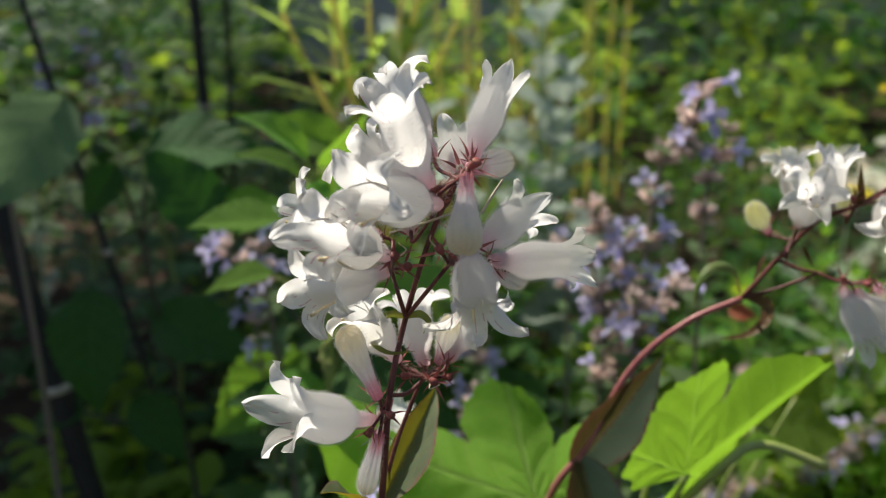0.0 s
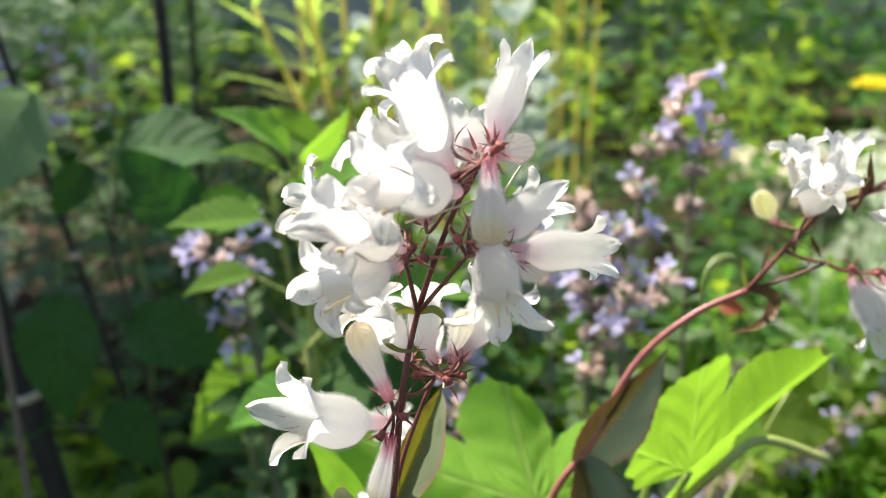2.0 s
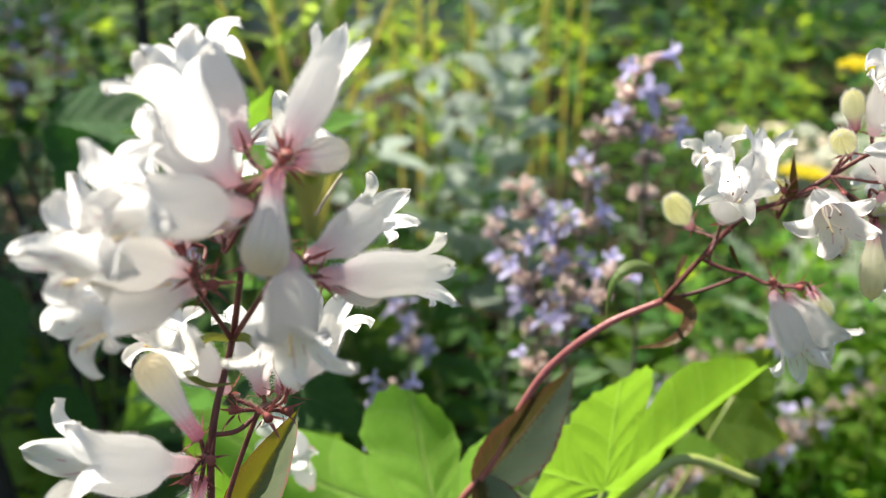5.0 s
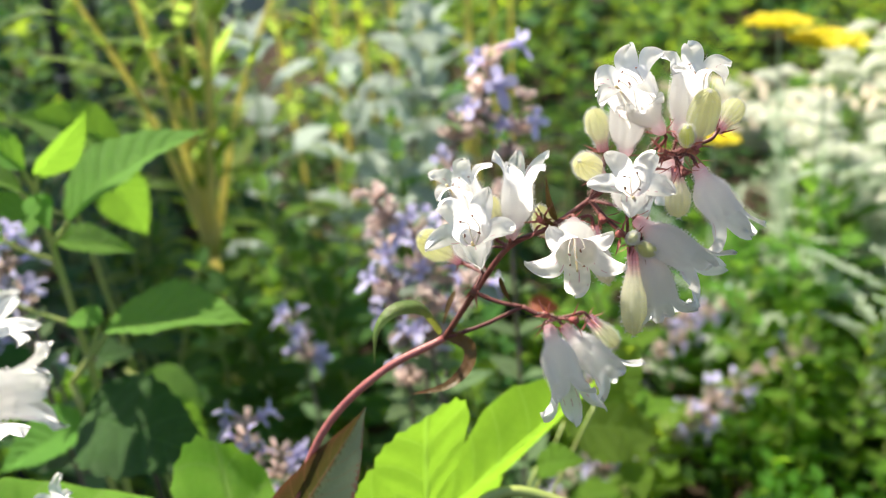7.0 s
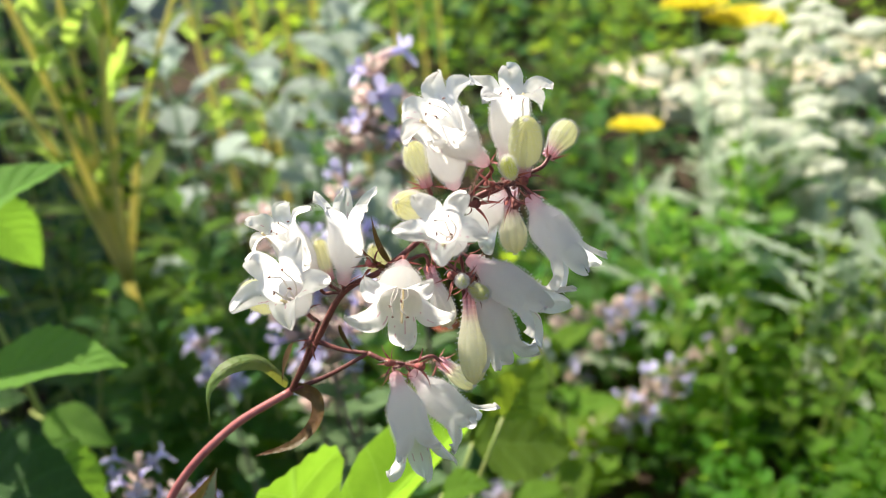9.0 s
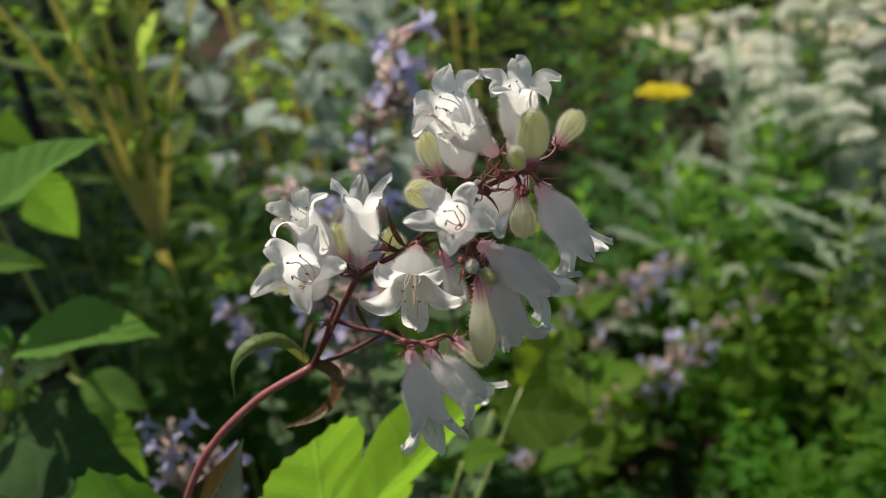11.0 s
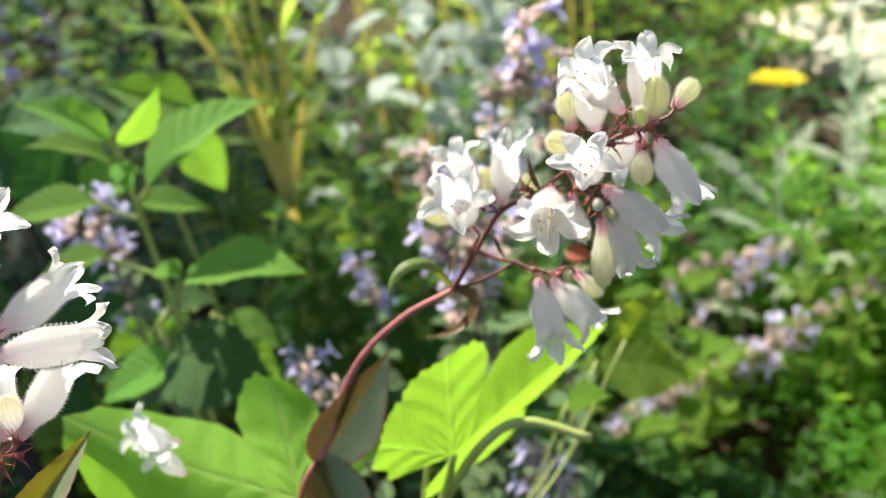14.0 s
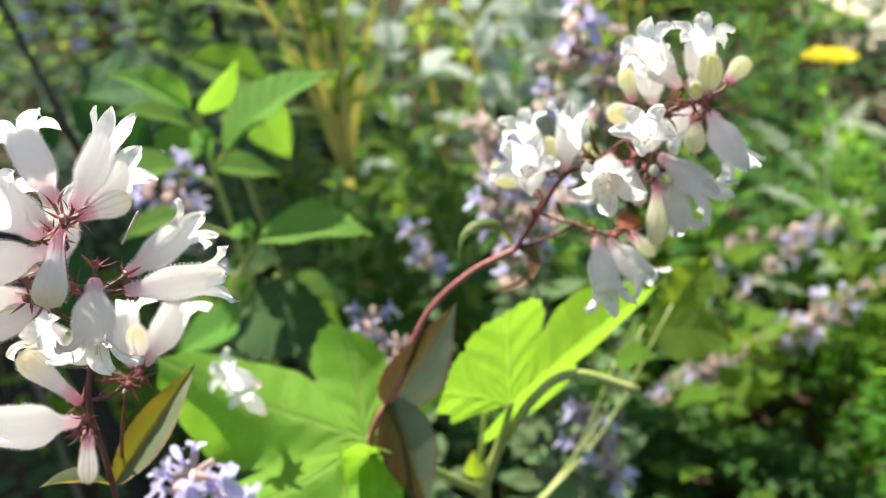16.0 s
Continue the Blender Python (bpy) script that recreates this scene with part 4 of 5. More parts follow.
def lip_flower_mesh(seed):
    r = random.Random(seed)
    verts, faces = [], []
    for i, (z, rad) in enumerate(((0.003, 0.0006), (0.007, 0.0009), (0.010, 0.0017))):
        for k in range(8):
            a = 2 * math.pi * k / 8
            verts.append(Vector((rad * math.cos(a), rad * math.sin(a), z)))
    for i in range(2):
        for k in range(8):
            j = (k + 1) % 8
            faces.append((i * 8 + k, i * 8 + j, i * 8 + 8 + j, i * 8 + 8 + k))
    for k, long in ((6, 0.0045), (0, 0.0026), (4, 0.0026), (2, 0.0028)):
        a, b = 16 + (k - 1) % 8, 16 + (k + 1) % 8
        mid = 2 * math.pi * k / 8
        out = Vector((math.cos(mid), math.sin(mid), 0.35 + r.uniform(-0.2, 0.3))) * long
        n = len(verts)
        side = (verts[b] - verts[a]) * 0.75
        c = verts[16 + k] + out * 0.6
        verts += [c - side, c + side, c + out * 0.55 - side * 0.5, c + out * 0.55 + side * 0.5]
        faces += [(a, 16 + k, n), (16 + k, b, n + 1), (16 + k, n + 1, n), (n, n + 1, n + 3, n + 2)]
    return mesh("floret", verts, faces)


CALYX = calyx_mesh()
LIPS = [lip_flower_mesh(k) for k in range(3)]


def catmint(points, whorls=7, gap=0.016, bloom_share=0.4, scale=1.0, first=0.0, label="catmint stalk with lavender florets in beige whorls"):
    """A stalk along the points, foot first, with whorls from its tip down."""
    foot = Vector(points[0])
    plant = thing("catmint_stalk", foot, label, "flowering plant", "catmint stalks")
    part("stem", tube("stem", points, 0.0016 * scale, 0.0009 * scale, 6, 8), NEPETA_STEM, plant)
    line = list(reversed(curve_points(points, 24)))
    gone, n, due = 0.0, 0, first
    for a, b in zip(line, line[1:]):
        gone += (b - a).length
        if gone < due:
            continue
        d = (a - b).normalized()
        if n < whorls:
            count = min(6 + n * 3, 14)
            for k in range(count):
                th = 2 * math.pi * (k + rng.uniform(-0.3, 0.3)) / count
                s = d.orthogonal().normalized()
                out = (s * math.cos(th) + d.cross(s) * math.sin(th) + d * rng.uniform(0.2, 0.9)).normalized()
                m = aim(b + out * 0.001 + d * rng.uniform(-0.004, 0.004) * scale, b + out, (0, 0, 1), rng.uniform(-0.4, 0.4)) @ Matrix.Scale(scale * rng.uniform(1.0, 1.35), 4)
                cal = part("calyx", CALYX, NEPETA_CALYX, plant, m)
                if rng.random() < bloom_share:
                    part("floret", rng.choice(LIPS), NEPETA_FLOWER, cal, m @ Matrix.Scale(rng.uniform(0.9, 1.3), 4))
            due = gone + gap * scale * rng.uniform(0.85, 1.2) * (1 + 0.1 * n)
        else:
            due = gone + 0.028 * scale
        if n >= 2 or n >= whorls:
            th = rng.uniform(0, 6.28)
            s = d.orthogonal().normalized()
            for sign in (1, -1):
                out = (s * math.cos(th) + d.cross(s) * math.sin(th)) * sign
                leaf(plant, "catmint", b, b + (out + d * 0.35) * (0.009 + 0.0022 * min(n, 8)) * scale, d + Vector((0, 0, 0.5)))
        n += 1
    return plant


def leafy(foot, top, pairs=7, size=0.05, kind="mint", start=0.35, wide=1.0, droop=0.15, label="", name="leafy_plant", group="", bend=0.02, stem=None, r0=0.0022, skin=None):
    """An upright stem with opposite leaf pairs that grow smaller to the tip."""
    foot, top = Vector(foot), Vector(top)
    plant = thing(name, foot, label, "plant", group)
    mid = foot.lerp(top, 0.55) + Vector((rng.uniform(-bend, bend), rng.uniform(-bend, bend), 0))
    line = curve_points([foot + Vector((0, 0, -0.01)), mid, top], 30)
    part("stem", tube("stem", [foot + Vector((0, 0, -0.01)), mid, top], r0, r0 * 0.45, 7, 8), stem or LIME_STEM, plant)
    th = rng.uniform(0, 6.28)
    for k in range(pairs):
        f = start + (1 - start) * (k / max(pairs - 1, 1)) ** 0.9
        at = line[min(int(f * (len(line) - 1)), len(line) - 1)]
        long = size * (1.0 - 0.55 * f ** 3) * rng.uniform(0.8, 1.15)
        th += 1.57 + rng.uniform(-0.3, 0.3)
        lift = -droop + (0.9 * f ** 4)
        for sign in (0, math.pi):
            out = Vector((math.cos(th + sign), math.sin(th + sign), lift + rng.uniform(-0.2, 0.2))).normalized()
            leaf(plant, kind, at + out * long * 0.12, at + out * long * 1.12, (out.x * -0.3, out.y * -0.3, 1), wide, "", skin)
            if kind in ("mint", "dark") and size > 0.03:
                part("petiole", tube("petiole", [at, at + out * long * 0.14], 0.0009, 0.0007, 5), stem or LIME_STEM, plant)
    return plant


# stalk group that rises beside the second beardtongue
catmint([(0.13, 0.50, -0.01), (0.11, 0.50, 0.25), (0.1230, 0.5300, 0.4833), (0.1399, 0.5350, 0.5129), (0.1458, 0.5350, 0.5445)], 7, 0.013, 0.16, 1.2, 0.002)
catmint([(0.115, 0.50, -0.01), (0.10, 0.50, 0.22), (0.1035, 0.5000, 0.4400), (0.0888, 0.5000, 0.4674), (0.0796, 0.5000, 0.4823)], 6, 0.015, 0.14, 1.15)
catmint([(0.14, 0.49, -0.01), (0.13, 0.48, 0.2), (0.1067, 0.4700, 0.4149), (0.1194, 0.4700, 0.4309), (0.1286, 0.4700, 0.4434)], 4, 0.014, 0.2)
catmint([(0.10, 0.52, -0.01), (0.09, 0.52, 0.2), (0.0933, 0.4900, 0.4005), (0.0862, 0.4900, 0.4289), (0.0842, 0.5000, 0.4478)], 5, 0.015, 0.16, 1.1)
catmint([(0.15, 0.53, -0.01), (0.16, 0.53, 0.25), (0.1539, 0.5300, 0.4715), (0.1591, 0.5300, 0.4975), (0.1626, 0.5300, 0.5193)], 4, 0.016, 0.14)
# smaller stalks low down
catmint([(0.03, 0.42, -0.01), (0.025, 0.425, 0.25), (0.0143, 0.4270, 0.3621), (0.0161, 0.4270, 0.3939)], 3, 0.014, 0.35, 0.85)
catmint([(0.045, 0.43, -0.01), (0.045, 0.44, 0.22), (0.0263, 0.4400, 0.3471), (0.0259, 0.4400, 0.3660)], 3, 0.013, 0.3, 0.85)
catmint([(-0.02, 0.235, -0.01), (-0.015, 0.238, 0.3), (-0.0138, 0.2400, 0.4265), (-0.0042, 0.2400, 0.4549)], 3, 0.012, 0.8, 0.85, label="catmint stalk in full lavender bloom")
catmint([(-0.01, 0.25, -0.01), (-0.008, 0.25, 0.3), (-0.0061, 0.2500, 0.4158), (-0.0007, 0.2500, 0.4341)], 3, 0.012, 0.8, 0.85, label="catmint stalk in full lavender bloom")
for a, b in (((0.1316, 0.4500, 0.2529), (0.1363, 0.4500, 0.3044)), ((0.1494, 0.4700, 0.2327), (0.1475, 0.4700, 0.2579)), ((-0.1195, 0.5000, 0.4278), (-0.1192, 0.5000, 0.4656)), ((-0.1239, 0.5200, 0.3993), (-0.1502, 0.5200, 0.4437)), ((-0.1403, 0.5400, 0.3557), (-0.1400, 0.5400, 0.3977)), ((0.0090, 0.6200, 0.3278), (0.0031, 0.6200, 0.3486)), ((0.0775, 0.6200, 0.3828), (0.0680, 0.6200, 0.4112))):
    q, p = Vector(b), Vector(a)
    catmint([(p.x + 0.01, p.y + 0.02, -0.01), (p.x + 0.005, p.y + 0.01, p.z * 0.6), tuple(p), tuple(q)], 3, 0.014, 0.28)
# spent stalks over the low green carpet
for a, b in (((0.3474, 0.7800, 0.1404), (0.4572, 0.8000, 0.1876)), ((0.2781, 0.7400, 0.1203), (0.3631, 0.7600, 0.1586)), ((0.3445, 0.8800, 0.1508), (0.4224, 0.9000, 0.1921)), ((0.2928, 0.8600, 0.1828), (0.3687, 0.8600, 0.1999)), ((0.3546, 0.7800, 0.1152), (0.4499, 0.8200, 0.1742)), ((0.2444, 0.7400, 0.1124), (0.3377, 0.7800, 0.1227))):
    q, p = Vector(b), Vector(a)
    catmint([(p.x - 0.05, p.y + 0.02, -0.01), (p.x - 0.03, p.y + 0.01, p.z * 0.7), tuple(p), tuple(p.lerp(q, 0.5)), tuple(q)], 8, 0.014, 0.12, 1.2, label="leaning catmint stalk with mostly spent beige whorls")

# ---- the mint-leaved plants at the side ----
def placed_leaves(name, label, foot, crown, rows, kind, wide=1.0, stem=LIME_STEM, group=""):
    plant = thing(name, foot, label, "plant", group)
    f, c = Vector(foot), Vector(crown)
    part("stem", tube("stem", [f + Vector((0, 0, -0.01)), f.lerp(c, 0.6) + Vector((0.006, 0, 0)), c], 0.0028, 0.0016, 8, 8), stem, plant)
    for base, tip, normal in rows:
        leaf(plant, kind, base, tip, normal, wide)
        b = Vector(base)
        d = (Vector(tip) - b).normalized()
        near_c = f.lerp(c, min(1.0, max(0.3, (b.z - f.z) / max(c.z - f.z, 0.01) - 0.03)))
        part("petiole", tube("petiole", [near_c, near_c.lerp(b, 0.6) - Vector((0, 0, 0.002)), b + d * 0.002], 0.0014, 0.001, 7, 5), stem, plant)
    return plant


placed_leaves("mint_plant", "upright mint-leaved plant with bright serrated leaf pairs", (-0.075, 0.475, 0.0), (-0.0776, 0.4680, 0.5070), (
    ((-0.0784, 0.4660, 0.5172), (-0.1156, 0.4520, 0.5452), (0.3, -0.35, 0.88)),
    ((-0.0748, 0.4660, 0.5136), (-0.0453, 0.4700, 0.5432), (0.95, -0.25, 0.3)),
    ((-0.0628, 0.4620, 0.4921), (0.0003, 0.5050, 0.5199), (-0.35, -0.45, 0.85)),
    ((-0.0826, 0.4660, 0.5065), (-0.1146, 0.4450, 0.5241), (0, -0.3, 0.95)),
    ((-0.0947, 0.4620, 0.4833), (-0.1446, 0.4450, 0.4827), (0, -0.4, 0.9)),
    ((-0.0767, 0.4640, 0.5046), (-0.0637, 0.4450, 0.4931), (0.3, -0.7, 0.6)),
    ((-0.0773, 0.4700, 0.4783), (-0.0437, 0.4900, 0.4609), (0, -0.4, 0.9)),
    ((-0.1041, 0.4700, 0.4468), (-0.1429, 0.4550, 0.4384), (0, -0.3, 0.9)),
), "mint")
placed_leaves("mint_plant", "mint-leaved plant with a broad serrated leaf held level", (-0.055, 0.45, 0.0), (-0.0724, 0.4450, 0.4114), (
    ((-0.0441, 0.4350, 0.4471), (0.0267, 0.4250, 0.4510), (0.03, -0.08, 1.0)),
    ((-0.0476, 0.4400, 0.4470), (-0.0696, 0.4500, 0.4437), (0, -0.35, 0.95)),
    ((-0.0559, 0.4700, 0.3838), (-0.0172, 0.4600, 0.3373), (0.1, -0.5, 0.85)),
    ((-0.0757, 0.4600, 0.3790), (-0.1208, 0.4400, 0.3614), (0, -0.4, 0.9)),
), "mint", 1.2)
placed_leaves("dark_leaved_plant", "shaded plant with broad dark green leaves", (-0.08, 0.52, 0.0), (-0.0738, 0.5100, 0.3624), (
    ((-0.0621, 0.4300, 0.4033), (0.0119, 0.4000, 0.3873), (0, -0.6, 0.8)),
    ((-0.1115, 0.5000, 0.3433), (-0.1478, 0.4800, 0.3502), (0, -0.6, 0.8)),
    ((-0.1113, 0.5300, 0.3699), (-0.0681, 0.5200, 0.3828), (0, -0.5, 0.9)),
    ((-0.1694, 0.5600, 0.4426), (-0.2159, 0.5600, 0.5004), (0, -0.6, 0.8)),
), "dark", 1.1, DARK_STEM)
# the plants behind the first beardtongue
placed_leaves("dark_leaved_plant", "tall plant with broad drooping dark green leaves", (-0.22, 0.60, 0.0), (-0.2433, 0.6000, 0.4152), (
    ((-0.2787, 0.5850, 0.3837), (-0.2801, 0.5650, 0.2857), (0.1, -0.9, 0.4)),
    ((-0.2425, 0.6000, 0.3543), (-0.1604, 0.6000, 0.3175), (0.1, -0.7, 0.7)),
    ((-0.2297, 0.6000, 0.4852), (-0.1342, 0.6000, 0.4800), (0, -0.6, 0.8)),
    ((-0.2425, 0.5800, 0.4820), (-0.2684, 0.5700, 0.4450), (0.2, -0.9, 0.4)),
    ((-0.2243, 0.6200, 0.4538), (-0.1611, 0.6200, 0.4278), (0, -0.6, 0.8)),
    ((-0.2558, 0.5800, 0.2953), (-0.2176, 0.5700, 0.2415), (0.1, -0.6, 0.8)),
    ((-0.3112, 0.6000, 0.2658), (-0.3559, 0.6000, 0.2588), (0, -0.6, 0.8)),
), "dark", 1.05, DARK_STEM)
placed_leaves("mint_plant", "mint-leaved plant with sunlit leaf tips", (-0.09, 0.60, 0.0), (-0.1232, 0.6000, 0.4612), (
    ((-0.0827, 0.6000, 0.4860), (-0.1396, 0.5850, 0.5132), (0.2, -0.6, 0.8)),
    ((-0.1269, 0.5800, 0.4546), (-0.1857, 0.5600, 0.4332), (0.2, -0.5, 0.85)),
    ((-0.1131, 0.5600, 0.3494), (-0.1784, 0.5300, 0.2921), (0.3, -0.7, 0.6)),
    ((-0.0908, 0.5700, 0.3357), (-0.0480, 0.5600, 0.3144), (0.2, -0.5, 0.85)),
    ((-0.1105, 0.6200, 0.4685), (-0.0896, 0.6300, 0.4118), (0.2, -0.6, 0.8)),
), "mint", 1.15)
placed_leaves("broad_leaved_plant", "tall plant with one large pale grey-green leaf beside a stake", (-0.30, 0.50, 0.0), (-0.2773, 0.5000, 0.5518), (
    ((-0.2312, 0.5000, 0.5459), (-0.2680, 0.4550, 0.4837), (0.6, -0.6, 0.5)),
    ((-0.2787, 0.5000, 0.5450), (-0.3060, 0.5000, 0.5814), (0, -0.6, 0.8)),
), "catmint", 0.9, NEPETA_STEM)
# stakes
for a, b, r in (((-0.4225, 0.8000, 0.6052), (-0.3545, 0.7800, 0.2923), 0.0035), ((-0.3723, 0.6200, 0.5175), (-0.3271, 0.6000, 0.2626), 0.010), ((-0.5430, 1.6000, 0.5675), (-0.5490, 1.6000, 0.1567), 0.012), ((-0.5813, 1.9000, 0.5290), (-0.5996, 1.9000, 0.1875), 0.009)):
    p, q = Vector(a), Vector(b)
    low = q + (q - p) * (q.z / max(p.z - q.z, 0.02))
    skin = BARK if p.y == 1.6 else STAKE
    st = thing("garden_stake", low, "rough brown wooden garden stake" if skin == BARK else "dark thin garden stake pushed into the soil", "stake", "garden stakes")
    part("rod", tube("rod", [low - Vector((0, 0, 0.02)), low.lerp(p, 0.5), p], r * 1.05, r * 0.95, 10, 6, 0.03), skin, st)
    part("cap", tube("cap", [p, p + (p - low).normalized() * 0.012], r * 1.25, r * 1.1, 10), skin, st)
    knot = low.lerp(p, 0.55)
    part("tie", tube("tie", [knot, knot + (p - low).normalized() * 0.006], r * 1.3, r * 1.3, 10), STRAW, st)

# ---- the lily clump with yellow stems ----
lily = thing("lily_clump", (-0.095, 0.80, 0.0), "clump of narrow yellow-green leaves on straw-yellow stems", "plant")
root = Vector((-0.0950, 0.7900, 0.3199))
part("stem", tube("stem", [(-0.095, 0.80, -0.01), (-0.095, 0.795, 0.2), root], 0.0055, 0.0046, 9, 6), LILY_STEM, lily)
for k in range(7):
    a = -0.8 + 1.6 * k / 6 + rng.uniform(-0.1, 0.1)
    tip = root + Vector((math.sin(a) * 0.11, rng.uniform(-0.05, 0.12), 0.10 + 0.2 * math.cos(a) * rng.uniform(0.8, 1.15)))
    mid = root.lerp(tip, 0.5) + Vector((-math.sin(a) * 0.012, 0, 0.008))
    part("shoot", tube("shoot", [root, mid, tip], 0.0040, 0.0020, 7, 6), LILY_STEM, lily)
    for j in range(11):
        f = 0.2 + 0.8 * j / 10
        at = root.lerp(mid, f * 2) if f < 0.5 else mid.lerp(tip, f * 2 - 1)
        th = rng.uniform(0, 6.28)
        out = Vector((math.cos(th), math.sin(th) * 0.7, rng.uniform(0.1, 0.9)))
        leaf(lily, "lily", at, at + out.normalized() * rng.uniform(0.045, 0.085), (-out.x, -out.y, 0.8), 2.0, "", rng.choice((LILY, LILY, LILY, FRESH)))
for x, y, h in ((-0.10, 1.40, 0.8), (-0.04, 1.42, 0.78), (0.03, 1.5, 0.8), (0.10, 1.45, 0.74), (-0.30, 1.5, 0.7), (0.17, 1.55, 0.8)):
    leafy((x, y, 0), (x + rng.uniform(-0.04, 0.04), y, h), 12, 0.09, "lily", 0.3, 1.5, -0.5, "tall yellow-green lily stalk with narrow leaves", "lily_stalk", "lily stalks", 0.02, LILY_STEM, 0.005)

for k in range(7):
    x = -0.10 + 0.06 * k + rng.uniform(-0.02, 0.02)
    leafy((x, 1.65 + 0.2 * rng.random(), 0), (x + rng.uniform(-0.03, 0.03), 1.7, 0.85), 10, 0.06, "fresh", 0.3, 0.7, -0.4, "tall pale green stalk with upright leaves", "tall_stalk", "tall stalks", 0.02, LILY_STEM, 0.0045)

# ---- silver-leaved plants ----
for x, y, h, n in ((0.04, 1.13, 0.34, 8), (0.11, 1.05, 0.27, 7), (-0.02, 1.2, 0.40, 8), (0.10, 1.25, 0.43, 8), (-0.14, 1.2, 0.48, 8), (0.06, 1.35, 0.52, 9)):
    leafy((x, y, 0), (x + 0.01, y - 0.02, h), n, 0.095, "silver", 0.3, 1.55, -0.25, "silver-green felted broad leaves in an upright clump", "silver_plant", "silver plants", 0.02, FEATHER, 0.005)

# ---- fresh green shrubs at the back and side ----
for k in range(14):
    x = 0.20 + 0.85 * rng.random()
    y = 1.25 + 0.75 * rng.random()
    h = 0.24 + 0.18 * (y - 1.0) + 0.26 * rng.random()
    leafy((x, y, 0), (x + rng.uniform(-0.05, 0.05), y, h), 12, 0.05, "fresh", 0.25, 1.0, 0.0, "light green leafy shoot in the sun", "leafy_shoot", "leafy shoots", 0.03)
for k in range(14):
    x = 0.27 + 0.5 * rng.random()
    y = 0.95 + 0.3 * rng.random()
    leafy((x, y, 0), (x + rng.uniform(-0.04, 0.04), y, 0.17 + 0.12 * rng.random()), 8, 0.06, "dark", 0.2, 1.1, 0.0, "mid-green leafy shoot in the border", "leafy_shoot", "leafy shoots", 0.03, None, 0.0022, MID)
for k in range(17):
    x = -0.75 + 0.6 * rng.random()
    y = 0.85 + 0.8 * rng.random()
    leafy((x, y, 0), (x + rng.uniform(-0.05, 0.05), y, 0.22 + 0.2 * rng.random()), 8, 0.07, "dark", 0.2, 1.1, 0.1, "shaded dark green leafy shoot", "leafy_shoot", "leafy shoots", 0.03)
for k in range(18):
    x = -0.22 + 0.5 * rng.random()
    y = 0.58 + 0.4 * rng.random()
    skin = rng.choice((DARK, MID, FRESH))
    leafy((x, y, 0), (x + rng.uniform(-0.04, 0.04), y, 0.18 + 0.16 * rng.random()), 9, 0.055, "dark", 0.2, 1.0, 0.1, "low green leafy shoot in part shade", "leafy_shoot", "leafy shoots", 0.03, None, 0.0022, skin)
for k in range(6):
    x = -0.16 + 0.26 * rng.random()
    y = 0.66 + 0.1 * rng.random()
    leafy((x, y, 0), (x + rng.uniform(-0.03, 0.03), y, 0.31 + 0.08 * rng.random()), 9, 0.06, "dark", 0.45, 1.0, 0.1, "green leafy shoot beside the lily clump", "leafy_shoot", "leafy shoots", 0.03, None, 0.0022, MID)
for k in range(13):
    x = -0.24 + 0.32 * rng.random()
    y = 0.86 + 0.3 * rng.random()
    leafy((x, y, 0), (x + rng.uniform(-0.04, 0.04), y, 0.28 + 0.16 * rng.random()), 10, 0.055, "fresh", 0.3, 1.0, 0.0, "sunlit yellow-green leafy shoot behind the lily clump", "leafy_shoot", "leafy shoots", 0.03, None, 0.0022, rng.choice((LILY, FRESH, MID)))

for k in range(20):
    y = 1.25 + 1.6 * rng.random()
    x = -0.30 - 0.34 * (y - 1.2) - 0.75 * rng.random()
    skin = rng.choice((FRESH, FRESH, MID, DARK))
    leafy((x, y, 0), (x + rng.uniform(-0.06, 0.06), y, 0.22 + 0.14 * (y - 1.2) + 0.2 * rng.random()), 10, 0.055, "fresh", 0.25, 1.0, 0.0, "green leafy shoot near the fence", "leafy_shoot", "leafy shoots", 0.04, None, 0.0022, skin)
for k in range(10):
    x = 0.30 + 0.4 * rng.random()
    y = 0.86 + 0.2 * rng.random()
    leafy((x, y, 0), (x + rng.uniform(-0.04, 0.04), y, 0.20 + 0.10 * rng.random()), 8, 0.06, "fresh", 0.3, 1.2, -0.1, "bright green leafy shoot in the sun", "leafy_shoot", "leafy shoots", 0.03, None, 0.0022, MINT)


# ---- yarrow ----
def head_mesh(radius, dome, count, seed):
    r = random.Random(seed)
    verts, faces = [], []
    for k in range(count):
        rad = radius * math.sqrt((k + 0.5) / count)
        th = k * 2.39996
        c = Vector((rad * math.cos(th), rad * math.sin(th), dome * (1 - (rad / radius) ** 2) + r.uniform(-1, 1) * dome * 0.3))
        s = radius * 0.15 * r.uniform(0.8, 1.3)
        lean = Vector((r.uniform(-0.7, 0.7), r.uniform(-0.7, 0.7), 1)).normalized()
        side = lean.orthogonal().normalized()
        other = lean.cross(side)
        for j in range(5):
            a = j * 2 * math.pi / 5 + th
            d = side * math.cos(a) + other * math.sin(a)
            e = lean.cross(d)
            n = len(verts)
            verts += [c, c + d * s * 0.7 + e * s * 0.5 + lean * s * 0.25, c + d * s * 1.15 + lean * s * r.uniform(-0.2, 0.4), c + d * s * 0.7 - e * s * 0.5 + lean * s * 0.25]
            faces.append((n, n + 1, n + 2, n + 3))
    return mesh("flower_head", verts, faces, None, False)


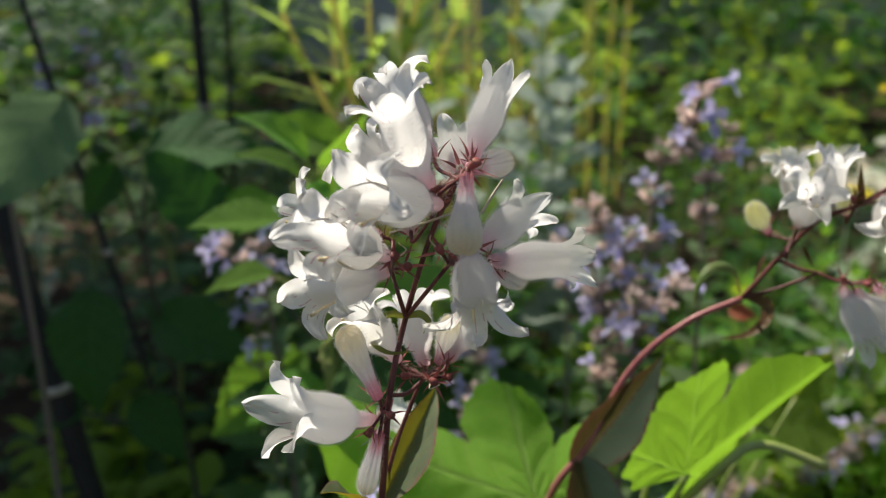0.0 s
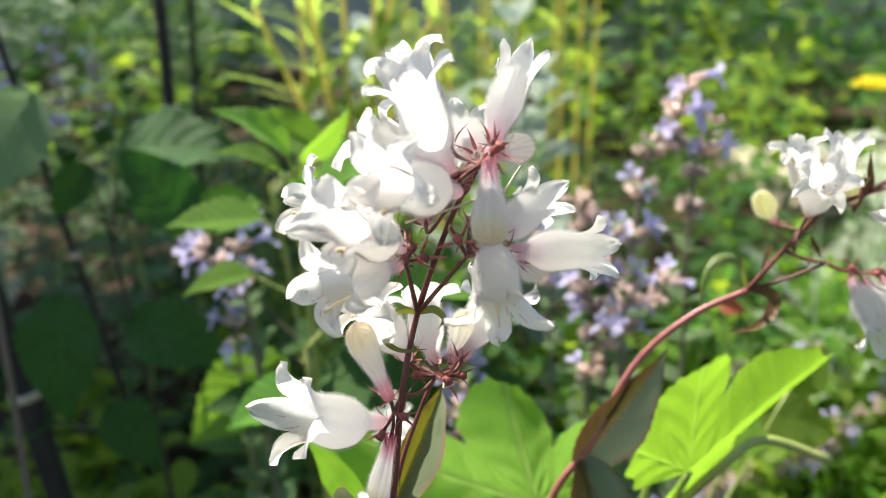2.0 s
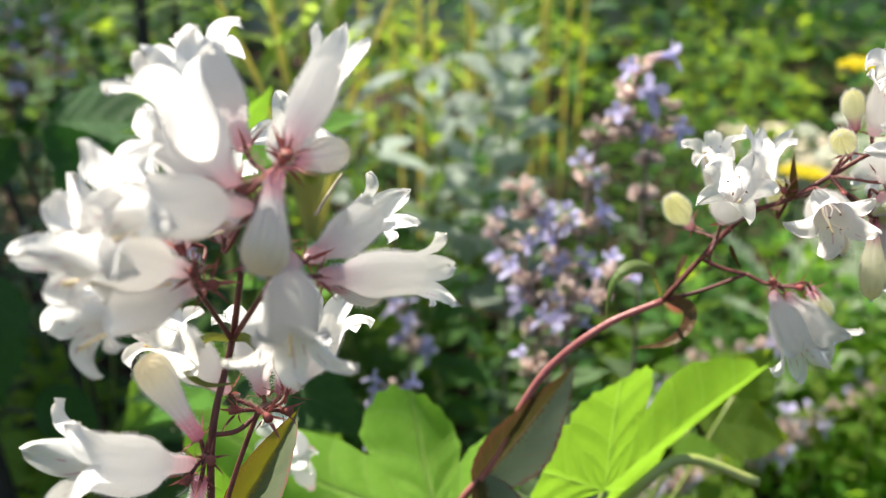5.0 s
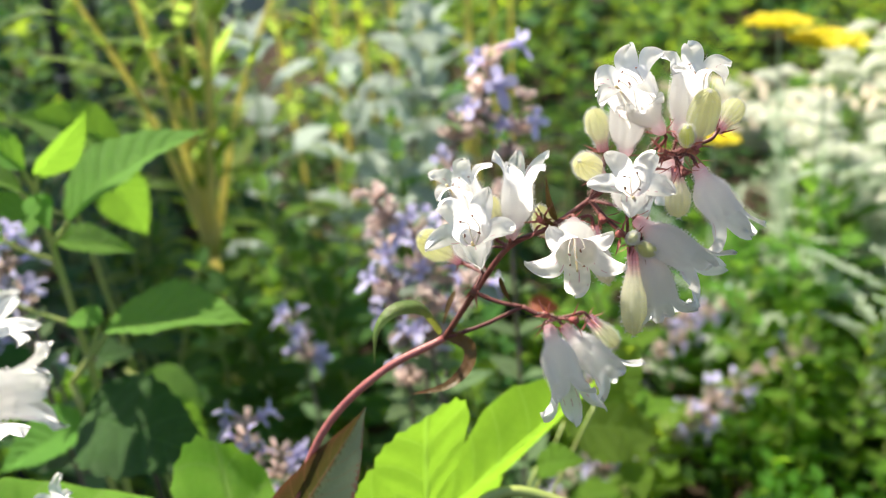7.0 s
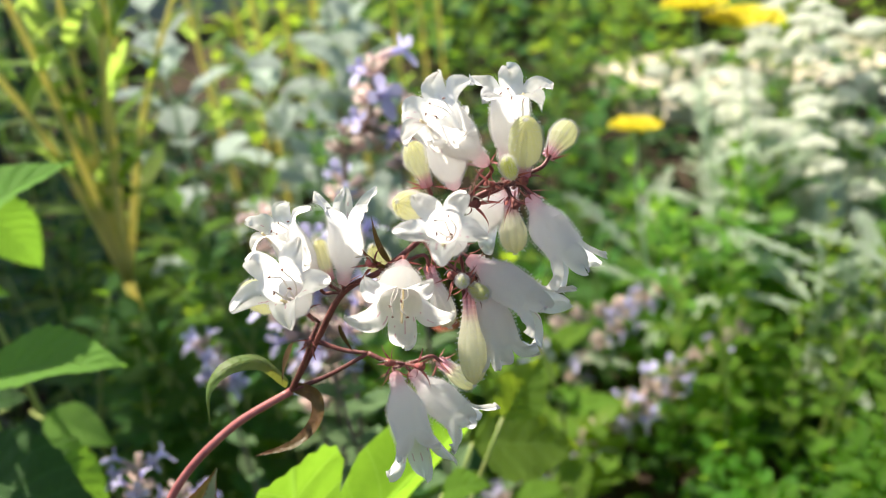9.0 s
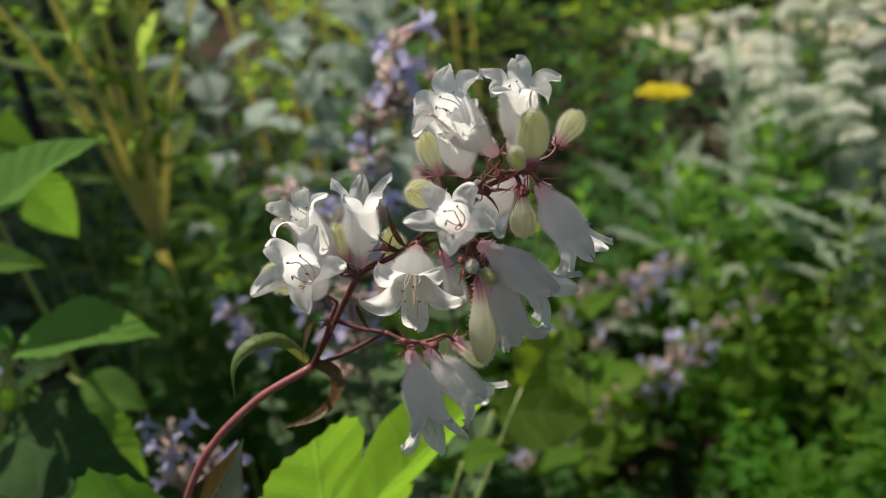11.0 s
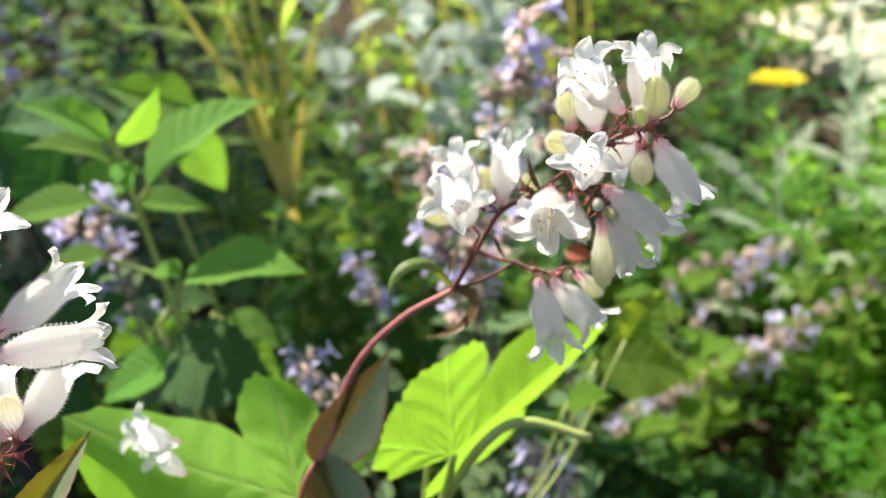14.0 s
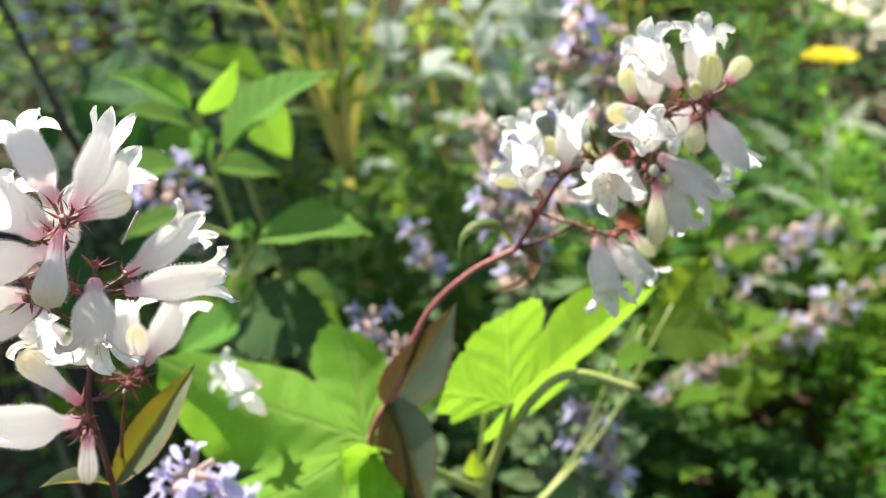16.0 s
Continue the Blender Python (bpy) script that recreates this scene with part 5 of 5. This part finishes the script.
def feather_mesh(seed):
    r = random.Random(seed)
    verts, faces = [], []
    for i in range(16):
        u = i / 16
        for s in (-1, 1):
            long = 0.16 * math.sin(math.pi * (u * 0.9 + 0.08)) * r.uniform(0.8, 1.2)
            n = len(verts)
            b = Vector((0, u, 0.05 * math.sin(u * 3)))
            t = b + Vector((s * long, 0.07, r.uniform(-0.03, 0.05)))
            verts += [b + Vector((0, -0.012, 0)), b + Vector((0, 0.012, 0)), b.lerp(t, 0.6) + Vector((0, -0.02, 0.01)), b.lerp(t, 0.6) + Vector((0, 0.03, 0)), t]
            faces += [(n, n + 1, n + 3, n + 2), (n + 2, n + 3, n + 4)]
        n = len(verts)
        verts += [Vector((-0.01, u, 0.05 * math.sin(u * 3))), Vector((0.01, u, 0.05 * math.sin(u * 3))), Vector((0.01, u + 0.065, 0.05 * math.sin(u * 3 + 0.2))), Vector((-0.01, u + 0.065, 0.05 * math.sin(u * 3 + 0.2)))]
        faces.append((n, n + 1, n + 2, n + 3))
    return mesh("leaf", verts, faces)


HEADS = {"white": [head_mesh(0.03, 0.012, 70, k) for k in range(3)], "yellow": [head_mesh(0.032, 0.004, 130, k + 5) for k in range(2)]}
FEATHERS = [feather_mesh(k) for k in range(3)]


def yarrow(top, color, heads=1, size=1.0, label="", leaves=8):
    top = Vector(top)
    foot = Vector((top.x + rng.uniform(-0.04, 0.04), top.y + rng.uniform(-0.02, 0.03), 0))
    plant = thing("yarrow_plant", foot, label, "flowering plant", color + " yarrow plants")
    fork = foot.lerp(top, 0.8)
    part("stem", tube("stem", [foot - Vector((0, 0, 0.01)), foot.lerp(top, 0.45) + Vector((0.01, 0, 0)), fork], 0.0025, 0.0017, 7, 6), FEATHER, plant)
    for k in range(heads):
        at = top + (Vector((rng.uniform(-0.05, 0.05), rng.uniform(-0.05, 0.05), rng.uniform(-0.05, 0.02))) if k else Vector())
        part("stalk", tube("stalk", [fork, fork.lerp(at, 0.6) + Vector((0, 0, -0.006)), at], 0.0014, 0.001, 6, 5), FEATHER, plant)
        lean = 0.3 if color == "white" else 0.06
        tilt = Matrix.Rotation(rng.uniform(-lean, lean), 4, "X") @ Matrix.Rotation(rng.uniform(-lean, lean), 4, "Y")
        part("flower_head", rng.choice(HEADS[color]), YARROW_WHITE if color == "white" else YARROW_YELLOW, plant, Matrix.Translation(at) @ tilt @ Matrix.Scale(size * rng.uniform(0.8, 1.1), 4))
    for k in range(leaves):
        at = foot.lerp(fork, 0.2 + 0.75 * k / leaves)
        th = rng.uniform(0, 6.28)
        out = Vector((math.cos(th), math.sin(th), rng.uniform(0.2, 0.9))).normalized()
        part("leaf", rng.choice(FEATHERS), FEATHER, plant, lay(at, at + out * rng.uniform(0.07, 0.12), (0, 0, 1)))


yarrow((0.3780, 0.8860, 0.3754), "yellow", 1, 0.85, "yellow yarrow with a flat golden flower head")
yarrow((0.4721, 1.0000, 0.4604), "yellow", 1, 1.15, "yellow yarrow with a flat golden flower head")
yarrow((0.5241, 1.0000, 0.4391), "yellow", 1, 1.15, "yellow yarrow with a flat golden flower head")
CREAM = "creamy white yarrow with loose flat heads and silver feathery leaves"
for at in ((0.5383, 1.2000, 0.3498), (0.5787, 1.1200, 0.3330), (0.6756, 1.2000, 0.3581), (0.6922, 1.1200, 0.3284), (0.5910, 1.0500, 0.2925), (0.6935, 1.0800, 0.2683), (0.5599, 1.1200, 0.2954), (0.7186, 1.2500, 0.3847), (0.6383, 1.2200, 0.3687), (0.7747, 1.1200, 0.2984), (0.7803, 1.2000, 0.3588), (0.7206, 1.0500, 0.2103), (0.6496, 1.0500, 0.2182)):
    yarrow(at, "white", 6, 0.68, CREAM, 7)
for k in range(9):
    x = 0.53 + 0.34 * rng.random()
    yarrow((x, 0.72 + 0.18 * rng.random(), 0.25 + 0.09 * rng.random()), "white", 1, 0.35, "silver-leaved yarrow with one small cream head", 15)
for k in range(7):
    x = 0.56 + 0.4 * rng.random()
    yarrow((x, 1.05 + 0.2 * rng.random(), 0.22 + 0.08 * rng.random()), "white", 1, 0.6, "silver-leaved yarrow with one small cream head", 14)
yarrow((-0.6782, 1.2000, 0.5213), "yellow", 1, 0.7, "yellow yarrow with a flat golden flower head")
for a, b in (((-0.4848, 0.9500, 0.3521), (-0.5089, 0.9800, 0.5359)), ((-0.4627, 1.0000, 0.3303), (-0.4711, 1.0200, 0.5185)), ((-0.4671, 1.1000, 0.2838), (-0.4582, 1.1000, 0.4877))):
    q, p = Vector(b), Vector(a)
    catmint([(p.x, p.y + 0.02, -0.01), tuple(p), tuple(p.lerp(q, 0.5)), tuple(q)], 6, 0.018, 0.12, 0.85)

# ---- the low green carpet ----
def carpet(name, label, count, x0, x1, y0, y1, height, long, skin, seed, gaps=-0.4, grain=9.0, clear=()):
    r = random.Random(seed)
    verts, faces, uvs = [], [], []
    for _ in range(count):
        x, y = r.uniform(x0, x1), r.uniform(y0, y1)
        if clear and clear[0] < x + 0.1 * noise.noise((0, y * 3, seed)) < clear[1]:
            continue
        clump = noise.noise((x * grain, y * grain, seed + 3)) + 0.6 * noise.noise((x * grain * 2.6, y * grain * 2.6, seed))
        rim = min(x - x0, x1 - x, y - y0, y1 - y) / (0.12 * (y1 - y0))
        if rim < 1:
            clump -= 0.9 * (1 - rim)
        if clump < gaps * r.uniform(0.5, 1.5):
            continue
        hump = height * (0.55 + 0.30 * noise.noise((x * 6, y * 6, seed)) + 0.30 * clump)
        c = Vector((x, y, max(0.005, hump * r.random() ** 0.5)))
        th = r.uniform(0, 6.28)
        d = Vector((math.cos(th), math.sin(th), r.uniform(-0.2, 0.7))).normalized() * long * r.uniform(0.6, 1.3)
        s = d.cross(Vector((r.uniform(-0.4, 0.4), r.uniform(-0.4, 0.4), 1))).normalized() * d.length * 0.3
        up = s.cross(d).normalized() * d.length * 0.08
        n = len(verts)
        verts += [c, c + d * 0.35 + s + up, c + d * 0.4, c + d * 0.35 - s + up, c + d * 0.75 + s * 0.7 + up, c + d * 0.78 - up * 0.3, c + d * 0.75 - s * 0.7 + up, c + d - up]
        uvs += [(0, 0.5), (0.35, 1), (0.4, 0.5), (0.35, 0), (0.75, 0.9), (0.78, 0.5), (0.75, 0.1), (1, 0.5)]
        faces += [(n, n + 1, n + 2), (n, n + 2, n + 3), (n + 1, n + 4, n + 5, n + 2), (n + 2, n + 5, n + 6, n + 3), (n + 4, n + 7, n + 5), (n + 5, n + 7, n + 6)]
    ob = part(name, mesh(name, verts, faces, uvs), skin, None)
    return tagged(ob, label, "ground cover", "", "stuff")


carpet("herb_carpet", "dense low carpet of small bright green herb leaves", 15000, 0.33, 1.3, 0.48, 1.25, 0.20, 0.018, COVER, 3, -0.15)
carpet("tall_herb_growth", "taller bright green herb growth in the sun", 9000, 0.36, 1.1, 0.46, 0.98, 0.28, 0.022, COVER, 14, -0.02, 7.0)
carpet("shaded_herb_carpet", "low carpet of small herb leaves with part shade put into their green", 4000, 0.10, 0.42, 0.33, 0.75, 0.15, 0.018, SHADED_COVER, 4, -0.10)
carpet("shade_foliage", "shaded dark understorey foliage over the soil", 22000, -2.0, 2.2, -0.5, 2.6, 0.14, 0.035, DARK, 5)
carpet("mixed_foliage", "patchy mid-green growth between the taller plants", 5000, -0.6, 0.40, 0.50, 1.5, 0.20, 0.035, FRESH, 15, 0.1, 6.0)
carpet("border_foliage", "leafy sunlit green border growth at the back", 7000, -2.4, 2.6, 1.7, 3.3, 0.46, 0.05, FRESH, 8, 0.06, 2.4, (-0.7, -0.25))
carpet("middle_foliage", "mid-green leafy growth filling the border", 9000, -2.4, 2.6, 1.5, 3.3, 0.40, 0.045, MID, 9, 0.05, 3.1, (-0.62, -0.22))
carpet("back_foliage", "dark leafy growth in front of the fence", 9000, -2.6, 2.8, 2.2, 3.7, 0.62, 0.06, DARK, 10, 0.0, 2.0, (-0.75, -0.05))
carpet("corner_foliage", "tall shrubby green growth against the fence", 5000, -2.6, -0.75, 2.9, 3.8, 1.0, 0.06, MID, 11, 0.0, 2.0)
carpet("hedge_foliage", "tall sunlit light green shrubby growth against the fence", 6000, 0.1, 2.8, 2.9, 3.8, 1.0, 0.06, FRESH, 12, 0.05, 2.0)

for k in range(14):
    x = 0.26 + 0.6 * rng.random()
    y = 0.60 + 0.30 * rng.random()
    leafy((x, y, 0), (x + rng.uniform(-0.02, 0.02), y, 0.10 + 0.10 * rng.random()), 9, 0.022, "fresh", 0.3, 1.3, 0.0, "short herb shoot with small bright green leaves", "herb_shoot", "herb shoots", 0.01, None, 0.001, COVER)

for k in range(13):
    x = 0.40 + 0.22 * rng.random()
    y = 0.60 + 0.22 * rng.random()
    leafy((x, y, 0), (x + rng.uniform(-0.03, 0.03), y, 0.20 + 0.10 * rng.random()), 8, 0.03, "fresh", 0.45, 1.2, 0.0, "upright herb shoot with small sunlit yellow-green leaves", "herb_shoot", "herb shoots", 0.015, None, 0.0012, FRESH)

# ---- fence and stones at the back ----
fence = thing("board_fence", (0.5, 4.0, 0.0), "weathered grey fence of level boards on posts", "fence", "", "structure")
BOARD = mesh("board", [(sx * 2.5, sy * 0.011, sz * 0.0718) for sx in (-1, 1) for sy in (-1, 1) for sz in (-1, 1)], [(0, 1, 3, 2), (4, 6, 7, 5), (0, 4, 5, 1), (2, 3, 7, 6), (0, 2, 6, 4), (1, 5, 7, 3)], None, False)
for k in range(6):
    for side in (-2.51, 2.51):
        part("board", BOARD, WOOD, fence, pose(0.5 + side, 4.0 + rng.uniform(-0.003, 0.003), 0.09 + k * 0.145, rng.uniform(-1, 1), 0, 0))
POST = mesh("post", [(sx * 0.045, sy * 0.045, sz * 0.5 + 0.45) for sx in (-1, 1) for sy in (-1, 1) for sz in (-1, 1)], [(0, 1, 3, 2), (4, 6, 7, 5), (0, 4, 5, 1), (2, 3, 7, 6), (0, 2, 6, 4), (1, 5, 7, 3)], None, False)
for k in range(6):
    part("post", POST, WOOD, fence, pose(-4.4 + k * 1.96, 4.06, 0))


def slab(x, y, z, sx, sy, sz, turn, seed):
    r = random.Random(seed)
    bm = bmesh.new()
    bmesh.ops.create_cube(bm, size=1)
    bmesh.ops.bevel(bm, geom=bm.edges[:], offset=0.08, segments=2, affect="EDGES")
    bmesh.ops.subdivide_edges(bm, edges=bm.edges[:], cuts=2, use_grid_fill=True)
    for v in bm.verts:
        k = 1 + 0.06 * noise.noise(v.co * 3 + Vector((seed, 0, 0)))
        v.co = Vector((v.co.x * sx, v.co.y * sy, v.co.z * sz)) * k
    me = bpy.data.meshes.new("paving_slab")
    bm.to_mesh(me)
    bm.free()
    tagged(part("paving_slab", me, STONE, None, pose(x, y, z, r.uniform(-2, 2), r.uniform(-2, 2), turn)), "pale beige stone paving slab in the sun", "paving slab", "paving slabs")


for k, (x, y, w) in enumerate(((0.80, 2.1, 0.26), (1.25, 2.15, 0.5), (1.9, 2.2, 0.5))):
    slab(x, y, 0.035, w, 0.42, 0.07, 8 + 5 * k, k)


# ---- an unseen tree, added up the sun's path to shade the bed's left end ----
crown_at = Vector((-0.51, 0.90, 0.28)) + SUN_DIR * 3.4
tree = thing("tree", (crown_at.x - 0.5, crown_at.y - 0.25, 0.0), "unseen slender leafy tree, added to shade the left end of the bed", "tree")
trunk_top = crown_at + Vector((-0.35, -0.2, -0.7))
part("trunk", tube("trunk", [(crown_at.x - 0.5, crown_at.y - 0.25, -0.05), (crown_at.x - 0.45, crown_at.y - 0.2, 1.1), trunk_top], 0.08, 0.045, 12, 6, 0.04), BARK, tree)
for k in range(7):
    a = k * 0.9
    tip = crown_at + Vector((0.2 * math.cos(a), 0.3 * math.sin(a), 0.2 * math.sin(a * 1.7)))
    part("limb", tube("limb", [trunk_top, trunk_top.lerp(tip, 0.5) + Vector((0, 0, 0.12)), tip], 0.03, 0.006, 8, 6, 0.05), BARK, tree)


def crown_mesh(center, semi, count, long, seed):
    r = random.Random(seed)
    verts, faces, uvs = [], [], []
    clumps = [Vector((r.gauss(0, 0.45), r.gauss(0, 0.45), r.gauss(0, 0.45))) for _ in range(60)]
    for _ in range(count):
        c = r.choice(clumps) + Vector((r.gauss(0, 0.14), r.gauss(0, 0.14), r.gauss(0, 0.14)))
        c = Vector(center) + Vector((c.x * semi[0], c.y * semi[1], c.z * semi[2]))
        d = Vector((r.uniform(-1, 1), r.uniform(-1, 1), r.uniform(-0.9, 0.3))).normalized() * long * r.uniform(0.7, 1.2)
        s = d.cross(Vector((r.uniform(-0.6, 0.6), r.uniform(-0.6, 0.6), 1))).normalized() * d.length * 0.3
        n = len(verts)
        verts += [c, c + d * 0.4 + s, c + d, c + d * 0.4 - s]
        uvs += [(0, 0.5), (0.4, 1), (1, 0.5), (0.4, 0)]
        faces += [(n, n + 1, n + 2), (n, n + 2, n + 3)]
    return mesh("crown", verts, faces, uvs)


part("crown", crown_mesh(crown_at, (0.27, 0.74, 0.30), 13000, 0.08, 4), DARK, tree)
